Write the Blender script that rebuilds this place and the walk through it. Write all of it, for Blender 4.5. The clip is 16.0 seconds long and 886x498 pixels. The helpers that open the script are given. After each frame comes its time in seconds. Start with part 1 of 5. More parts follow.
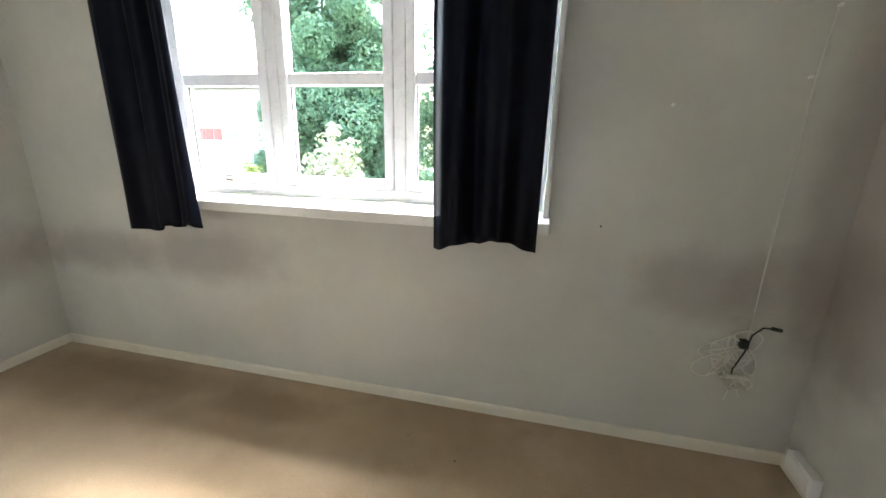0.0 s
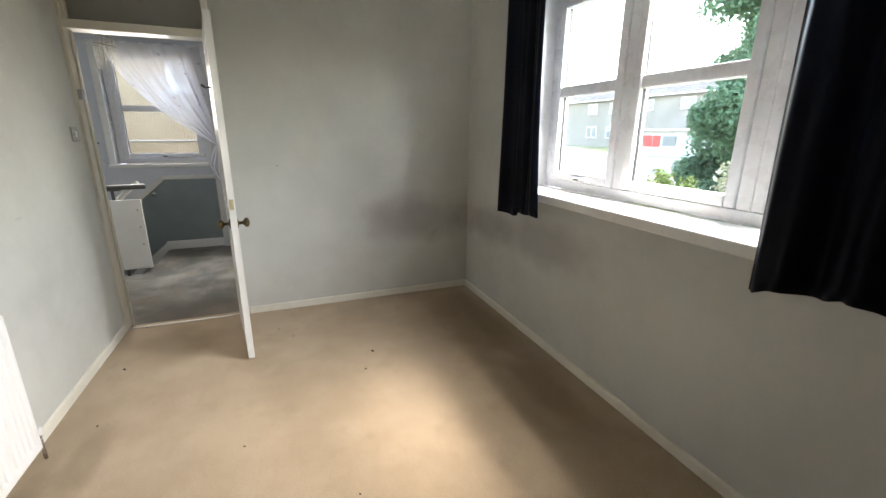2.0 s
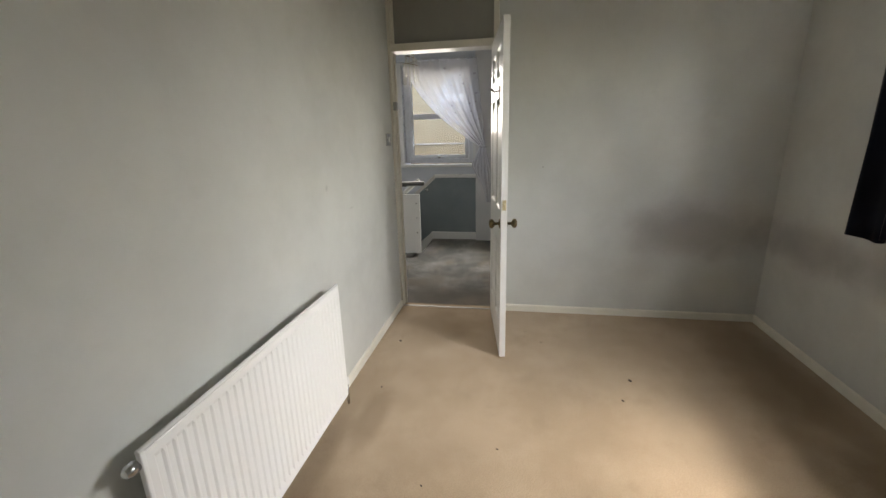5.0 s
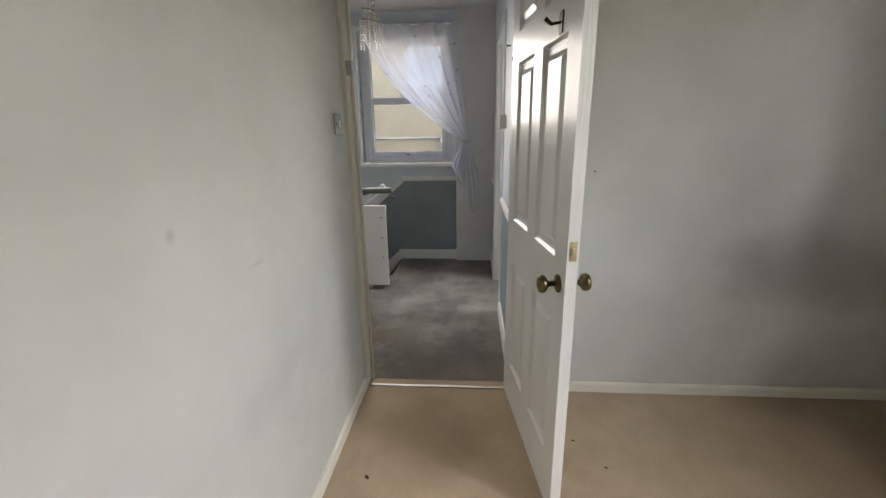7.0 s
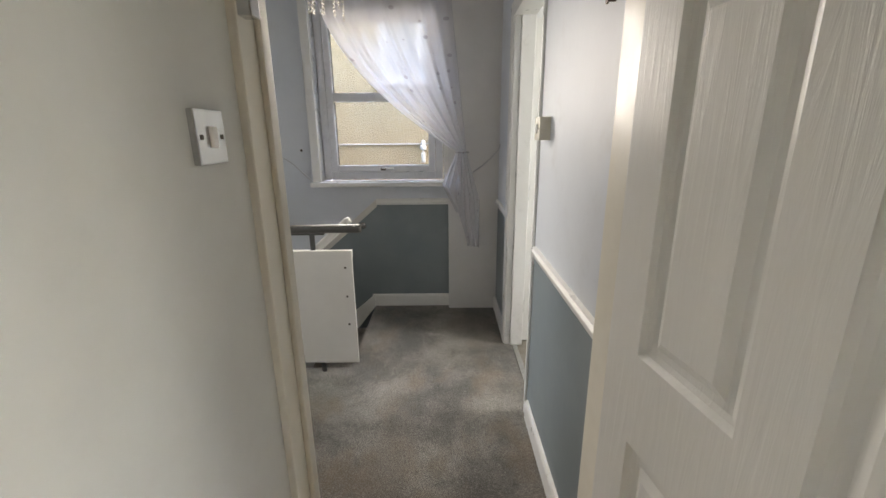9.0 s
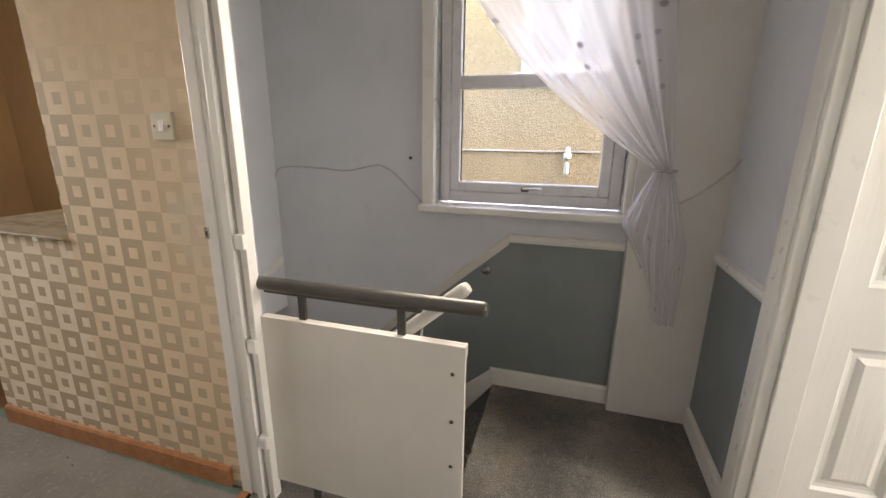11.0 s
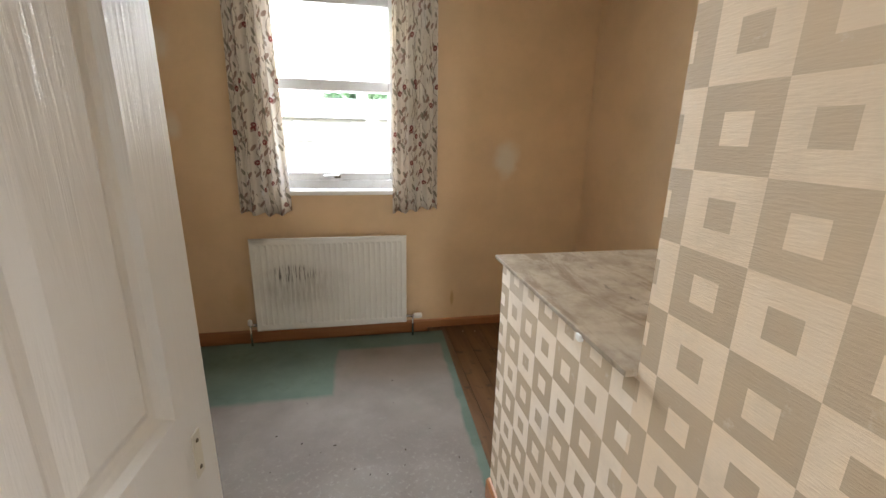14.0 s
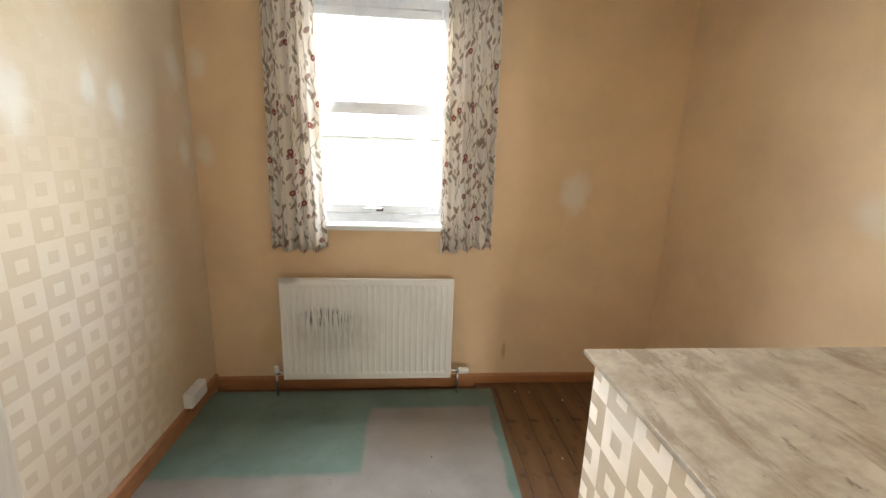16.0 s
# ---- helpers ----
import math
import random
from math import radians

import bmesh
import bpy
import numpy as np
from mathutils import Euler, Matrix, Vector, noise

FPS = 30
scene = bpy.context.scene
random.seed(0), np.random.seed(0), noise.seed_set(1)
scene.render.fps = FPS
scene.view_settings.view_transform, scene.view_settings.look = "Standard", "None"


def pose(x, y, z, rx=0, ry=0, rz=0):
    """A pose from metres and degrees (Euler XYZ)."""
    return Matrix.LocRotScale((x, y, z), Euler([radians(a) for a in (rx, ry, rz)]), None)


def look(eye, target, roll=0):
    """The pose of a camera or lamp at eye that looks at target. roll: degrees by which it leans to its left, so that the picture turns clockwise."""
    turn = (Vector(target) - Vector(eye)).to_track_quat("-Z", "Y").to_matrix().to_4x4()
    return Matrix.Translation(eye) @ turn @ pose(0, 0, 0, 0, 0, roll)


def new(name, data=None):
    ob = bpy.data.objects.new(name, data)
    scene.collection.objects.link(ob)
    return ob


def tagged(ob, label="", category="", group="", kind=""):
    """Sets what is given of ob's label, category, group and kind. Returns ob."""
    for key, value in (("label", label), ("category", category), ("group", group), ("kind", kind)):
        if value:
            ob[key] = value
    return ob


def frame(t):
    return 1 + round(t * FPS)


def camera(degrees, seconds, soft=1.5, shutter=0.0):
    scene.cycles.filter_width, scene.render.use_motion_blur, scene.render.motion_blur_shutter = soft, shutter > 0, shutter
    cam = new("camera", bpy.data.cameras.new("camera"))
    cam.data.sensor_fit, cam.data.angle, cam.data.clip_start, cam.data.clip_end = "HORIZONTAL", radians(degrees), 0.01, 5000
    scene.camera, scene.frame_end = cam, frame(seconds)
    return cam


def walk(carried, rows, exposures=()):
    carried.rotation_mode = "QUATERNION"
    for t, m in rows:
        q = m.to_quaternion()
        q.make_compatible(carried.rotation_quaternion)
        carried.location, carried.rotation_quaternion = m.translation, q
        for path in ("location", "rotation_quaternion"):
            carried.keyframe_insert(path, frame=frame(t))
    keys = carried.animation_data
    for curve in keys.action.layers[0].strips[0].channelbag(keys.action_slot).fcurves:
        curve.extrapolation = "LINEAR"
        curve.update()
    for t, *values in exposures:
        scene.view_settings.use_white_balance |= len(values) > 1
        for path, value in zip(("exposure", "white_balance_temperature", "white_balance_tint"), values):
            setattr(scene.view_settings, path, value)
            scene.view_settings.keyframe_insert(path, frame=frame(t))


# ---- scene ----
cam = camera(93.8, 16.0)
PATH = [
    (0, (0.089, 0.168, 1.41), (-0.366, 2.036, 0.86), 1.1),
    (0.5, (0.27, 0.246, 1.403), (-0.549, 1.987, 0.857), 1.1),
    (1, (0.387, 0.349, 1.385), (-0.816, 1.851, 0.838), 1.1),
    (1.5, (0.413, 0.46, 1.4), (-1.115, 1.628, 0.85), 1.0),
    (2, (0.458, 0.471, 1.4), (-1.336, 1.168, 0.856), 0.4),
    (2.2, (0.502, 0.466, 1.411), (-1.363, 0.937, 0.864), -0.0),
    (2.5, (0.56, 0.481, 1.427), (-1.358, 0.652, 0.885), -0.8),
    (3, (0.642, 0.454, 1.436), (-1.284, 0.321, 0.915), -1.6),
    (3.5, (0.757, 0.409, 1.417), (-1.158, 0.144, 0.906), -1.9),
    (4, (0.781, 0.383, 1.41), (-1.127, 0.061, 0.903), -1.9),
    (4.5, (0.593, 0.338, 1.389), (-1.308, -0.012, 0.877), -1.8),
    (4.7, (0.456, 0.313, 1.396), (-1.442, -0.043, 0.875), -1.6),
    (6.8, (-0.859, -0.099, 1.361), (-2.773, -0.247, 0.798), -1.1),
    (7, (-0.975, -0.101, 1.338), (-2.893, -0.241, 0.788), -0.9),
    (7.5, (-1.247, -0.166, 1.376), (-3.17, -0.247, 0.833), -0.7),
    (7.6, (-1.294, -0.202, 1.385), (-3.215, -0.256, 0.831), -1.0),
    (8, (-1.54, -0.228, 1.353), (-3.467, -0.252, 0.82), -0.6),
    (8.2, (-1.65, -0.242, 1.375), (-3.576, -0.247, 0.833), -0.6),
    (10.3, (-2.838, -0.405, 1.35), (-4.766, -0.506, 0.828), 0.4),
    (10.5, (-2.948, -0.437, 1.336), (-4.871, -0.635, 0.823), 0.5),
    (11, (-3.175, -0.558, 1.361), (-5.028, -1.105, 0.841), 0.7),
    (11.5, (-3.389, -0.703, 1.351), (-5.058, -1.67, 0.824), 1.0),
    (12, (-3.533, -0.859, 1.347), (-4.925, -2.191, 0.809), 1.0),
    (12.5, (-3.632, -1.133, 1.368), (-4.705, -2.733, 0.832), 1.3),
    (13, (-3.704, -1.389, 1.357), (-4.484, -3.149, 0.814), 1.0),
    (13.5, (-3.778, -1.619, 1.367), (-4.327, -3.465, 0.828), 1.2),
    (14, (-3.798, -1.827, 1.355), (-4.176, -3.718, 0.823), 1.2),
    (14.5, (-3.799, -2.021, 1.393), (-4.068, -3.933, 0.872), 1.5),
    (15, (-3.806, -2.165, 1.414), (-4.017, -4.089, 0.91), 1.5),
    (15.5, (-3.809, -2.229, 1.42), (-3.988, -4.162, 0.938), 1.7),
    (16, (-3.812, -2.226, 1.415), (-3.982, -4.165, 0.958), 1.9),
]
walk(cam, [(t, look(eye, target, roll)) for t, eye, target, roll in PATH],
     exposures=[(0, 4.95, 7500, 13), (1, 4.65, 7100, 14), (2, 4.12, 7700, 15), (3.5, 3.82, 7900, 17), (4.7, 3.8, 7900, 16), (7.5, 3.8, 7600, 17), (9, 4.1, 8000, 18), (10.5, 4.12, 8700, 22), (11.6, 4.36, 9500, 25), (12.5, 4.42, 9200, 27), (13.2, 4.45, 8100, 24), (14, 4.88, 7700, 20), (15, 5.4, 7700, 18), (16, 5.36, 7600, 18)])

# ---- daylight: bright overcast ----
SUN_ELEVATION, SUN_AZIMUTH = 57, 8
world = bpy.data.worlds.new("overcast_sky")
scene.world = world
world.use_nodes = True
sky = world.node_tree.nodes.new("ShaderNodeTexSky")
sky.sky_type, sky.sun_disc = "NISHITA", False
sky.sun_elevation, sky.sun_rotation = radians(SUN_ELEVATION), radians(SUN_AZIMUTH)
sky.air_density, sky.dust_density, sky.ozone_density = 1.0, 1.4, 0.5
background = world.node_tree.nodes["Background"]
background.inputs["Strength"].default_value = 0.15
world.node_tree.links.new(sky.outputs["Color"], background.inputs["Color"])
sun = new("sun", bpy.data.lights.new("sun", "SUN"))
sun.data.energy, sun.data.angle, sun.data.color = 0.22, radians(10), (0.97, 0.98, 1.0)
sun.matrix_world = pose(0, 0, 30, 90 - SUN_ELEVATION, 0, 180 - SUN_AZIMUTH)


def window_light(name, centre, towards, width, height, watts, colour=(0.86, 0.93, 1.0), spread=130):
    """An area lamp added at a window to stand in for its skylight."""
    lamp = new(name, bpy.data.lights.new(name, "AREA"))
    lamp.data.shape, lamp.data.size, lamp.data.size_y = "RECTANGLE", width, height
    lamp.data.energy, lamp.data.color, lamp.data.spread = watts, colour, radians(spread)
    lamp.matrix_world = look(centre, towards)


# added strip hung outside, aimed down for the sill's shadow edge on the floor
window_light("skylight_bedroom", (-0.70, 2.55, 2.17), (-1.15, 1.55, 1.17), 2.4, 0.24, 7.4, (0.84, 0.94, 1.0), 105)
# added lamp standing inside the landing, clear of the net curtain
window_light("skylight_landing", (-4.90, -0.86, 1.74), (-3.90, -0.82, 1.16), 0.72, 0.74, 0.88, (0.92, 0.97, 1.0), 112)
# second added lamp, behind the net, to brighten cloth and reveals
window_light("skylight_landing_pane", (-5.262, -0.76, 1.64), (-4.262, -0.76, 1.55), 0.82, 1.06, 0.085, (0.90, 0.96, 1.0), 170)
window_light("skylight_small_bedroom", (-3.65, -4.96, 1.76), (-3.82, -3.96, 1.32), 0.86, 0.95, 2.5, (0.76, 0.91, 1.0), 140)
window_light("skylight_bathroom", (-3.9, 2.12, 1.6), (-3.98, 1.12, 1.35), 0.7, 0.9, 1.7, (0.86, 0.97, 1.0))


# ---- materials ----
class Nodes:
    """A small hand for writing node materials."""

    def __init__(self, name, rough=0.6, metal=0.0, spec=0.5):
        self.mat = bpy.data.materials.new(name)
        self.mat.use_nodes = True
        self.tree = self.mat.node_tree
        self.bsdf = self.tree.nodes["Principled BSDF"]
        self.bsdf.inputs["Roughness"].default_value = rough
        self.bsdf.inputs["Metallic"].default_value = metal
        self.bsdf.inputs["Specular IOR Level"].default_value = spec
        self.coord = self.tree.nodes.new("ShaderNodeTexCoord").outputs["Object"]

    def put(self, socket, value):
        if isinstance(value, bpy.types.NodeSocket):
            self.tree.links.new(value, socket)
        elif isinstance(value, (tuple, list)) and len(value) == 3 and socket.type == "RGBA":
            socket.default_value = (*value, 1)
        else:
            socket.default_value = value

    def math(self, op, a, b=0.0, c=0.0, clamp=False):
        n = self.tree.nodes.new("ShaderNodeMath")
        n.operation, n.use_clamp = op, clamp
        for s, v in zip(n.inputs, (a, b, c)):
            self.put(s, v)
        return n.outputs[0]

    def split(self, v=None):
        n = self.tree.nodes.new("ShaderNodeSeparateXYZ")
        self.put(n.inputs[0], v or self.coord)
        return n.outputs

    def moved(self, scale=(1, 1, 1), loc=(0, 0, 0)):
        n = self.tree.nodes.new("ShaderNodeMapping")
        self.put(n.inputs["Vector"], self.coord)
        n.inputs["Scale"].default_value, n.inputs["Location"].default_value = scale, loc
        return n.outputs[0]

    def noise(self, scale, detail=4.0, rough=0.55, vec=None, dist=0.0):
        n = self.tree.nodes.new("ShaderNodeTexNoise")
        self.put(n.inputs["Vector"], vec or self.coord)
        n.inputs["Scale"].default_value, n.inputs["Detail"].default_value = scale, detail
        n.inputs["Roughness"].default_value, n.inputs["Distortion"].default_value = rough, dist
        return n.outputs["Fac"]

    def ramp(self, fac, lo, hi, a=0.0, b=1.0):
        n = self.tree.nodes.new("ShaderNodeMapRange")
        n.interpolation_type = "SMOOTHSTEP"
        for i, v in enumerate((fac, lo, hi, a, b)):
            self.put(n.inputs[i], v)
        return n.outputs[0]

    def mix(self, fac, a, b, mode="MIX"):
        n = self.tree.nodes.new("ShaderNodeMix")
        n.data_type, n.blend_type = "RGBA", mode
        self.put(n.inputs["Factor"], fac)
        self.put(n.inputs["A"], a)
        self.put(n.inputs["B"], b)
        return n.outputs["Result"]

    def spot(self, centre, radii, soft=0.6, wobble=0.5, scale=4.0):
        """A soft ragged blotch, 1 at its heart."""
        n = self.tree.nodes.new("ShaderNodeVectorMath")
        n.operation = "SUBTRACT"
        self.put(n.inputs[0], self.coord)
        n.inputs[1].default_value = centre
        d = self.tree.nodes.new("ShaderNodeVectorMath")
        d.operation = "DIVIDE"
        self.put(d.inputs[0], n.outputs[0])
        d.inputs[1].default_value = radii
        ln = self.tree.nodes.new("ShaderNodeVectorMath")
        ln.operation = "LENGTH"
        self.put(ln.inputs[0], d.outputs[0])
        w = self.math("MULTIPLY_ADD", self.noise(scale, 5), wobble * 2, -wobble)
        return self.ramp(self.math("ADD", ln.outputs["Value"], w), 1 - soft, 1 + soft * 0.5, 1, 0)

    def bump(self, height, strength=0.2, distance=0.01):
        n = self.tree.nodes.new("ShaderNodeBump")
        n.inputs["Strength"].default_value, n.inputs["Distance"].default_value = strength, distance
        self.put(n.inputs["Height"], height)
        self.put(self.bsdf.inputs["Normal"], n.outputs[0])

    def done(self, colour):
        self.put(self.bsdf.inputs["Base Color"], colour)
        return self.mat


def paint(name, colour, rough=0.5, vary=0.06, grain=60.0, bump=0.08, blotches=(), smudge_shade_colour=(0.2, 0.17, 0.13), smudge_shade=0.5, marks=()):
    n = Nodes(name, rough)
    dark = tuple(c * (1 - vary * 2.2) for c in colour)
    light = tuple(min(1, c * (1 + vary)) for c in colour)
    c = n.mix(n.ramp(n.noise(1.3, 6, 0.6), 0.3, 0.7), dark, light)
    c = n.mix(n.ramp(n.noise(9, 5, 0.65), 0.55, 0.8, 0, min(0.25, vary * 4)), c, tuple(x * 0.8 for x in colour))
    # smudges, and corner shade put into the wall colour
    for centre, radii in blotches:
        c = n.mix(n.math("MULTIPLY", n.spot(centre, radii), smudge_shade), c, smudge_shade_colour)
    for centre, radii, mark_colour, strength in marks:
        c = n.mix(n.math("MULTIPLY", n.spot(centre, radii, 0.7, 0.6, 9), strength), c, mark_colour)
    n.put(n.bsdf.inputs["Roughness"], n.ramp(n.noise(14, 4), 0.2, 0.8, rough - 0.08, rough + 0.12))
    n.bump(n.math("ADD", n.noise(grain, 3), n.math("MULTIPLY", n.noise(7, 3), 1.5)), bump, 0.004)
    return n.done(c)


# Brown smudges below and beside the window; corner shade is put into the paint.
GREY_WALL = paint("grey_emulsion", (0.555, 0.56, 0.535), 0.5, 0.05, blotches=[
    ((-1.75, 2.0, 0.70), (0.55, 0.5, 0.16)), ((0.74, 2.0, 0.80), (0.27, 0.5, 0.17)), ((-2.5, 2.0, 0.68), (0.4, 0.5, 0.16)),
    # near the corners: partly smudge, partly the curtains' shade put into the colour
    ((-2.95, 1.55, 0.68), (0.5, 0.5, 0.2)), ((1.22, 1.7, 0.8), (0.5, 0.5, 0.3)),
    ((1.2, 2.0, 1.2), (0.16, 0.5, 0.9))], smudge_shade_colour=(0.25, 0.215, 0.205), smudge_shade=0.52, marks=[
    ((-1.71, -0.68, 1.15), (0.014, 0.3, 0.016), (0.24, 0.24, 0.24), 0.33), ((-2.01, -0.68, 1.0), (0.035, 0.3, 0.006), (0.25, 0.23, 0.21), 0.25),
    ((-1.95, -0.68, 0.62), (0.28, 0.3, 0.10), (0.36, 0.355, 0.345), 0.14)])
TRANSOM_GREY = paint("transom_board", (0.30, 0.295, 0.27), 0.45, 0.05)
CEILING_WHITE = paint("ceiling_emulsion", (0.80, 0.79, 0.76), 0.7, 0.03)
GLOSS_WHITE = paint("white_gloss_paint", (0.78, 0.78, 0.76), 0.32, 0.03, 30, 0.05)
CREAM_GLOSS = paint("aged_white_gloss", (0.73, 0.70, 0.62), 0.36, 0.06, 30, 0.08)
UPVC = paint("white_upvc", (0.70, 0.715, 0.745), 0.28, 0.008, 20, 0.01)
BATH_WHITE = paint("bathroom_white", (0.72, 0.73, 0.73), 0.4, 0.03)
RADIATOR_WHITE = paint("radiator_enamel", (0.82, 0.82, 0.81), 0.42, 0.008, 40, 0.004)
GUARD_WHITE = paint("guard_board_paint", (0.66, 0.645, 0.61), 0.4, 0.04, 40, 0.04)
RAIL_GREY = paint("dark_grey_rail_paint", (0.075, 0.075, 0.072), 0.38, 0.12, 30, 0.1)
POLE_GREY = paint("worn_white_rail_paint", (0.5, 0.5, 0.48), 0.4, 0.1)
SOCKET_WHITE = paint("white_moulded_plastic", (0.75, 0.75, 0.74), 0.35, 0.02)
SOCKET_CREAM = paint("yellowed_plastic", (0.62, 0.59, 0.5), 0.35, 0.04)
FASCIA = paint("fascia_paint", (0.7, 0.7, 0.69), 0.4, 0.04)
FILLER = (0.74, 0.69, 0.60)
TAN_WALL = paint("ochre_emulsion", (0.72, 0.515, 0.325), 0.6, 0.06, 70, 0.1, marks=[
    ((-4.78, -4.57, 1.196), (0.085, 0.5, 0.12), FILLER, 0.75), ((-5.36, -3.46, 1.26), (0.5, 0.10, 0.08), FILLER, 0.45), ((-2.733, -4.57, 1.803), (0.05, 0.5, 0.085), FILLER, 0.6),
    ((-2.734, -4.57, 1.37), (0.05, 0.5, 0.075), FILLER, 0.6), ((-4.42, -4.57, 0.20), (0.012, 0.5, 0.06), (0.45, 0.25, 0.08), 0.6),
    ((-3.0, -4.57, 0.28), (0.06, 0.5, 0.1), (0.6, 0.38, 0.16), 0.4)])


def landing_paint():
    """Pale lilac above the dado, slate grey below; the line follows the stairs down."""
    n = Nodes("landing_two_tone_paint", 0.5)
    x, y, z = n.split()
    line = n.math("MINIMUM", 0.85, n.math("MULTIPLY_ADD", n.math("ADD", y, 0.83), 0.86, 0.85))
    low = n.math("LESS_THAN", z, line)
    upper = n.mix(n.ramp(n.noise(1.5, 6), 0.3, 0.7), (0.59, 0.627, 0.675), (0.665, 0.702, 0.75))
    upper = n.mix(n.ramp(n.noise(7, 5), 0.55, 0.8, 0, 0.2), upper, (0.4, 0.39, 0.38))
    lower = n.mix(n.ramp(n.noise(2, 6), 0.3, 0.7), (0.19, 0.23, 0.248), (0.235, 0.278, 0.298))
    n.bump(n.math("ADD", n.noise(60, 3), n.math("MULTIPLY", n.noise(6, 3), 2)), 0.1, 0.004)
    return n.done(n.mix(low, upper, lower))


LANDING_WALL = landing_paint()
PIER_PAINT = paint("pier_emulsion", (0.68, 0.675, 0.67), 0.5, 0.04)


def wallpaper(name, axis, fade_from, fade_to, ghost=0.0, side_worn=True, lite=(0.81, 0.66, 0.50), deep=(0.49, 0.375, 0.258)):
    """Squares in squares: alternate pale and taupe, each with a small square of the other tone; worn off towards the top."""
    n = Nodes(name, 0.7)
    xyz = n.split()
    u, z = xyz[axis], xyz[2]
    a = n.math("DIVIDE", n.math("ADD", u, 2.221), 0.111)
    b = n.math("DIVIDE", n.math("SUBTRACT", z, 1.315), 0.1075)
    odd = n.math("FLOORED_MODULO", n.math("ADD", n.math("FLOOR", a), n.math("FLOOR", b)), 2.0)
    fa, fb = n.math("FRACT", a), n.math("FRACT", b)
    da = n.math("ABSOLUTE", n.math("SUBTRACT", fa, 0.5))
    db = n.math("ABSOLUTE", n.math("SUBTRACT", fb, 0.5))
    inner = n.math("LESS_THAN", n.math("MAXIMUM", da, db), 0.19)
    dark = n.math("ABSOLUTE", n.math("SUBTRACT", odd, inner))
    worn = n.ramp(n.math("ADD", z, n.math("MULTIPLY_ADD", n.noise(3, 5), 0.5, -0.25)), fade_from, fade_to, 1.0, 0.12)
    worn = n.math("MULTIPLY", worn, n.ramp(n.noise(3.5, 5, 0.6), 0.3, 0.62, 0.62, 1.0))
    if side_worn and not ghost:
        side = n.math("ADD", u, n.math("MULTIPLY_ADD", z, 0.28, -0.3))
        worn = n.math("MULTIPLY", worn, n.ramp(side, -2.2, -1.7, 1.0, 0.28))
    if axis == 1 and ghost:
        worn = n.math("MULTIPLY", worn, n.ramp(n.math("ADD", u, n.math("MULTIPLY_ADD", n.noise(3, 4), 0.6, -0.3)), -4.35, -3.75, 0.0, ghost))
    plain = n.mix(n.ramp(n.noise(2.2, 5), 0.3, 0.7), (0.63, 0.465, 0.305), (0.68, 0.535, 0.39))
    if ghost:
        lite, deep = (0.70, 0.62, 0.51), (0.53, 0.43, 0.32)
        plain = n.mix(n.ramp(n.noise(2.2, 5), 0.3, 0.7), (0.58, 0.43, 0.275), (0.62, 0.50, 0.365))
    c = n.mix(n.math("MULTIPLY", dark, 1.0), lite, deep)
    c = n.mix(worn, plain, c)
    if ghost:
        for py, pz, ry, rz in ((-4.457, 1.766, 0.06, 0.10), (-4.013, 1.563, 0.05, 0.085), (-4.478, 1.369, 0.05, 0.07), (-3.875, 1.605, 0.04, 0.07), (-3.558, 1.529, 0.06, 0.11)):
            c = n.mix(n.math("MULTIPLY", n.spot((-2.682, py, pz), (0.5, ry, rz), 0.7, 0.6, 9), 0.6), c, (0.72, 0.69, 0.63))
    patch = n.ramp(n.noise(2.7, 3, 0.5, n.moved((1, 1, 1), (3, 7, 1))), 0.62, 0.72, 0, 0.3)
    c = n.mix(patch, c, (0.66, 0.60, 0.52))
    c = n.mix(n.ramp(n.noise(7, 6, 0.7, n.moved((1, 1, 1), (2, 4, 6))), 0.48, 0.72, 0, 0.3), c, (0.50, 0.42, 0.32))
    c = n.mix(n.ramp(n.noise(26, 5, 0.7), 0.60, 0.72, 0, 0.3), c, (0.74, 0.68, 0.58))
    ribs = n.noise(90, 3, 0.6, n.moved((0.5, 0.5, 4)))
    n.bump(n.math("ADD", ribs, n.math("MULTIPLY", dark, -0.5)), 0.28, 0.004)
    return n.done(c)


WALLPAPER = wallpaper("square_pattern_wallpaper", 1, 1.3, 1.75)
# Paler copy of the paper, with window light put into its colour.
LIT_BOX_WALLPAPER = wallpaper("lit_box_wallpaper", 1, 2.0, 2.4, side_worn=False, lite=(0.86, 0.755, 0.635), deep=(0.47, 0.36, 0.245))
PALE_WALLPAPER = wallpaper("pale_square_wallpaper", 1, 0.8, 1.75, ghost=0.55)


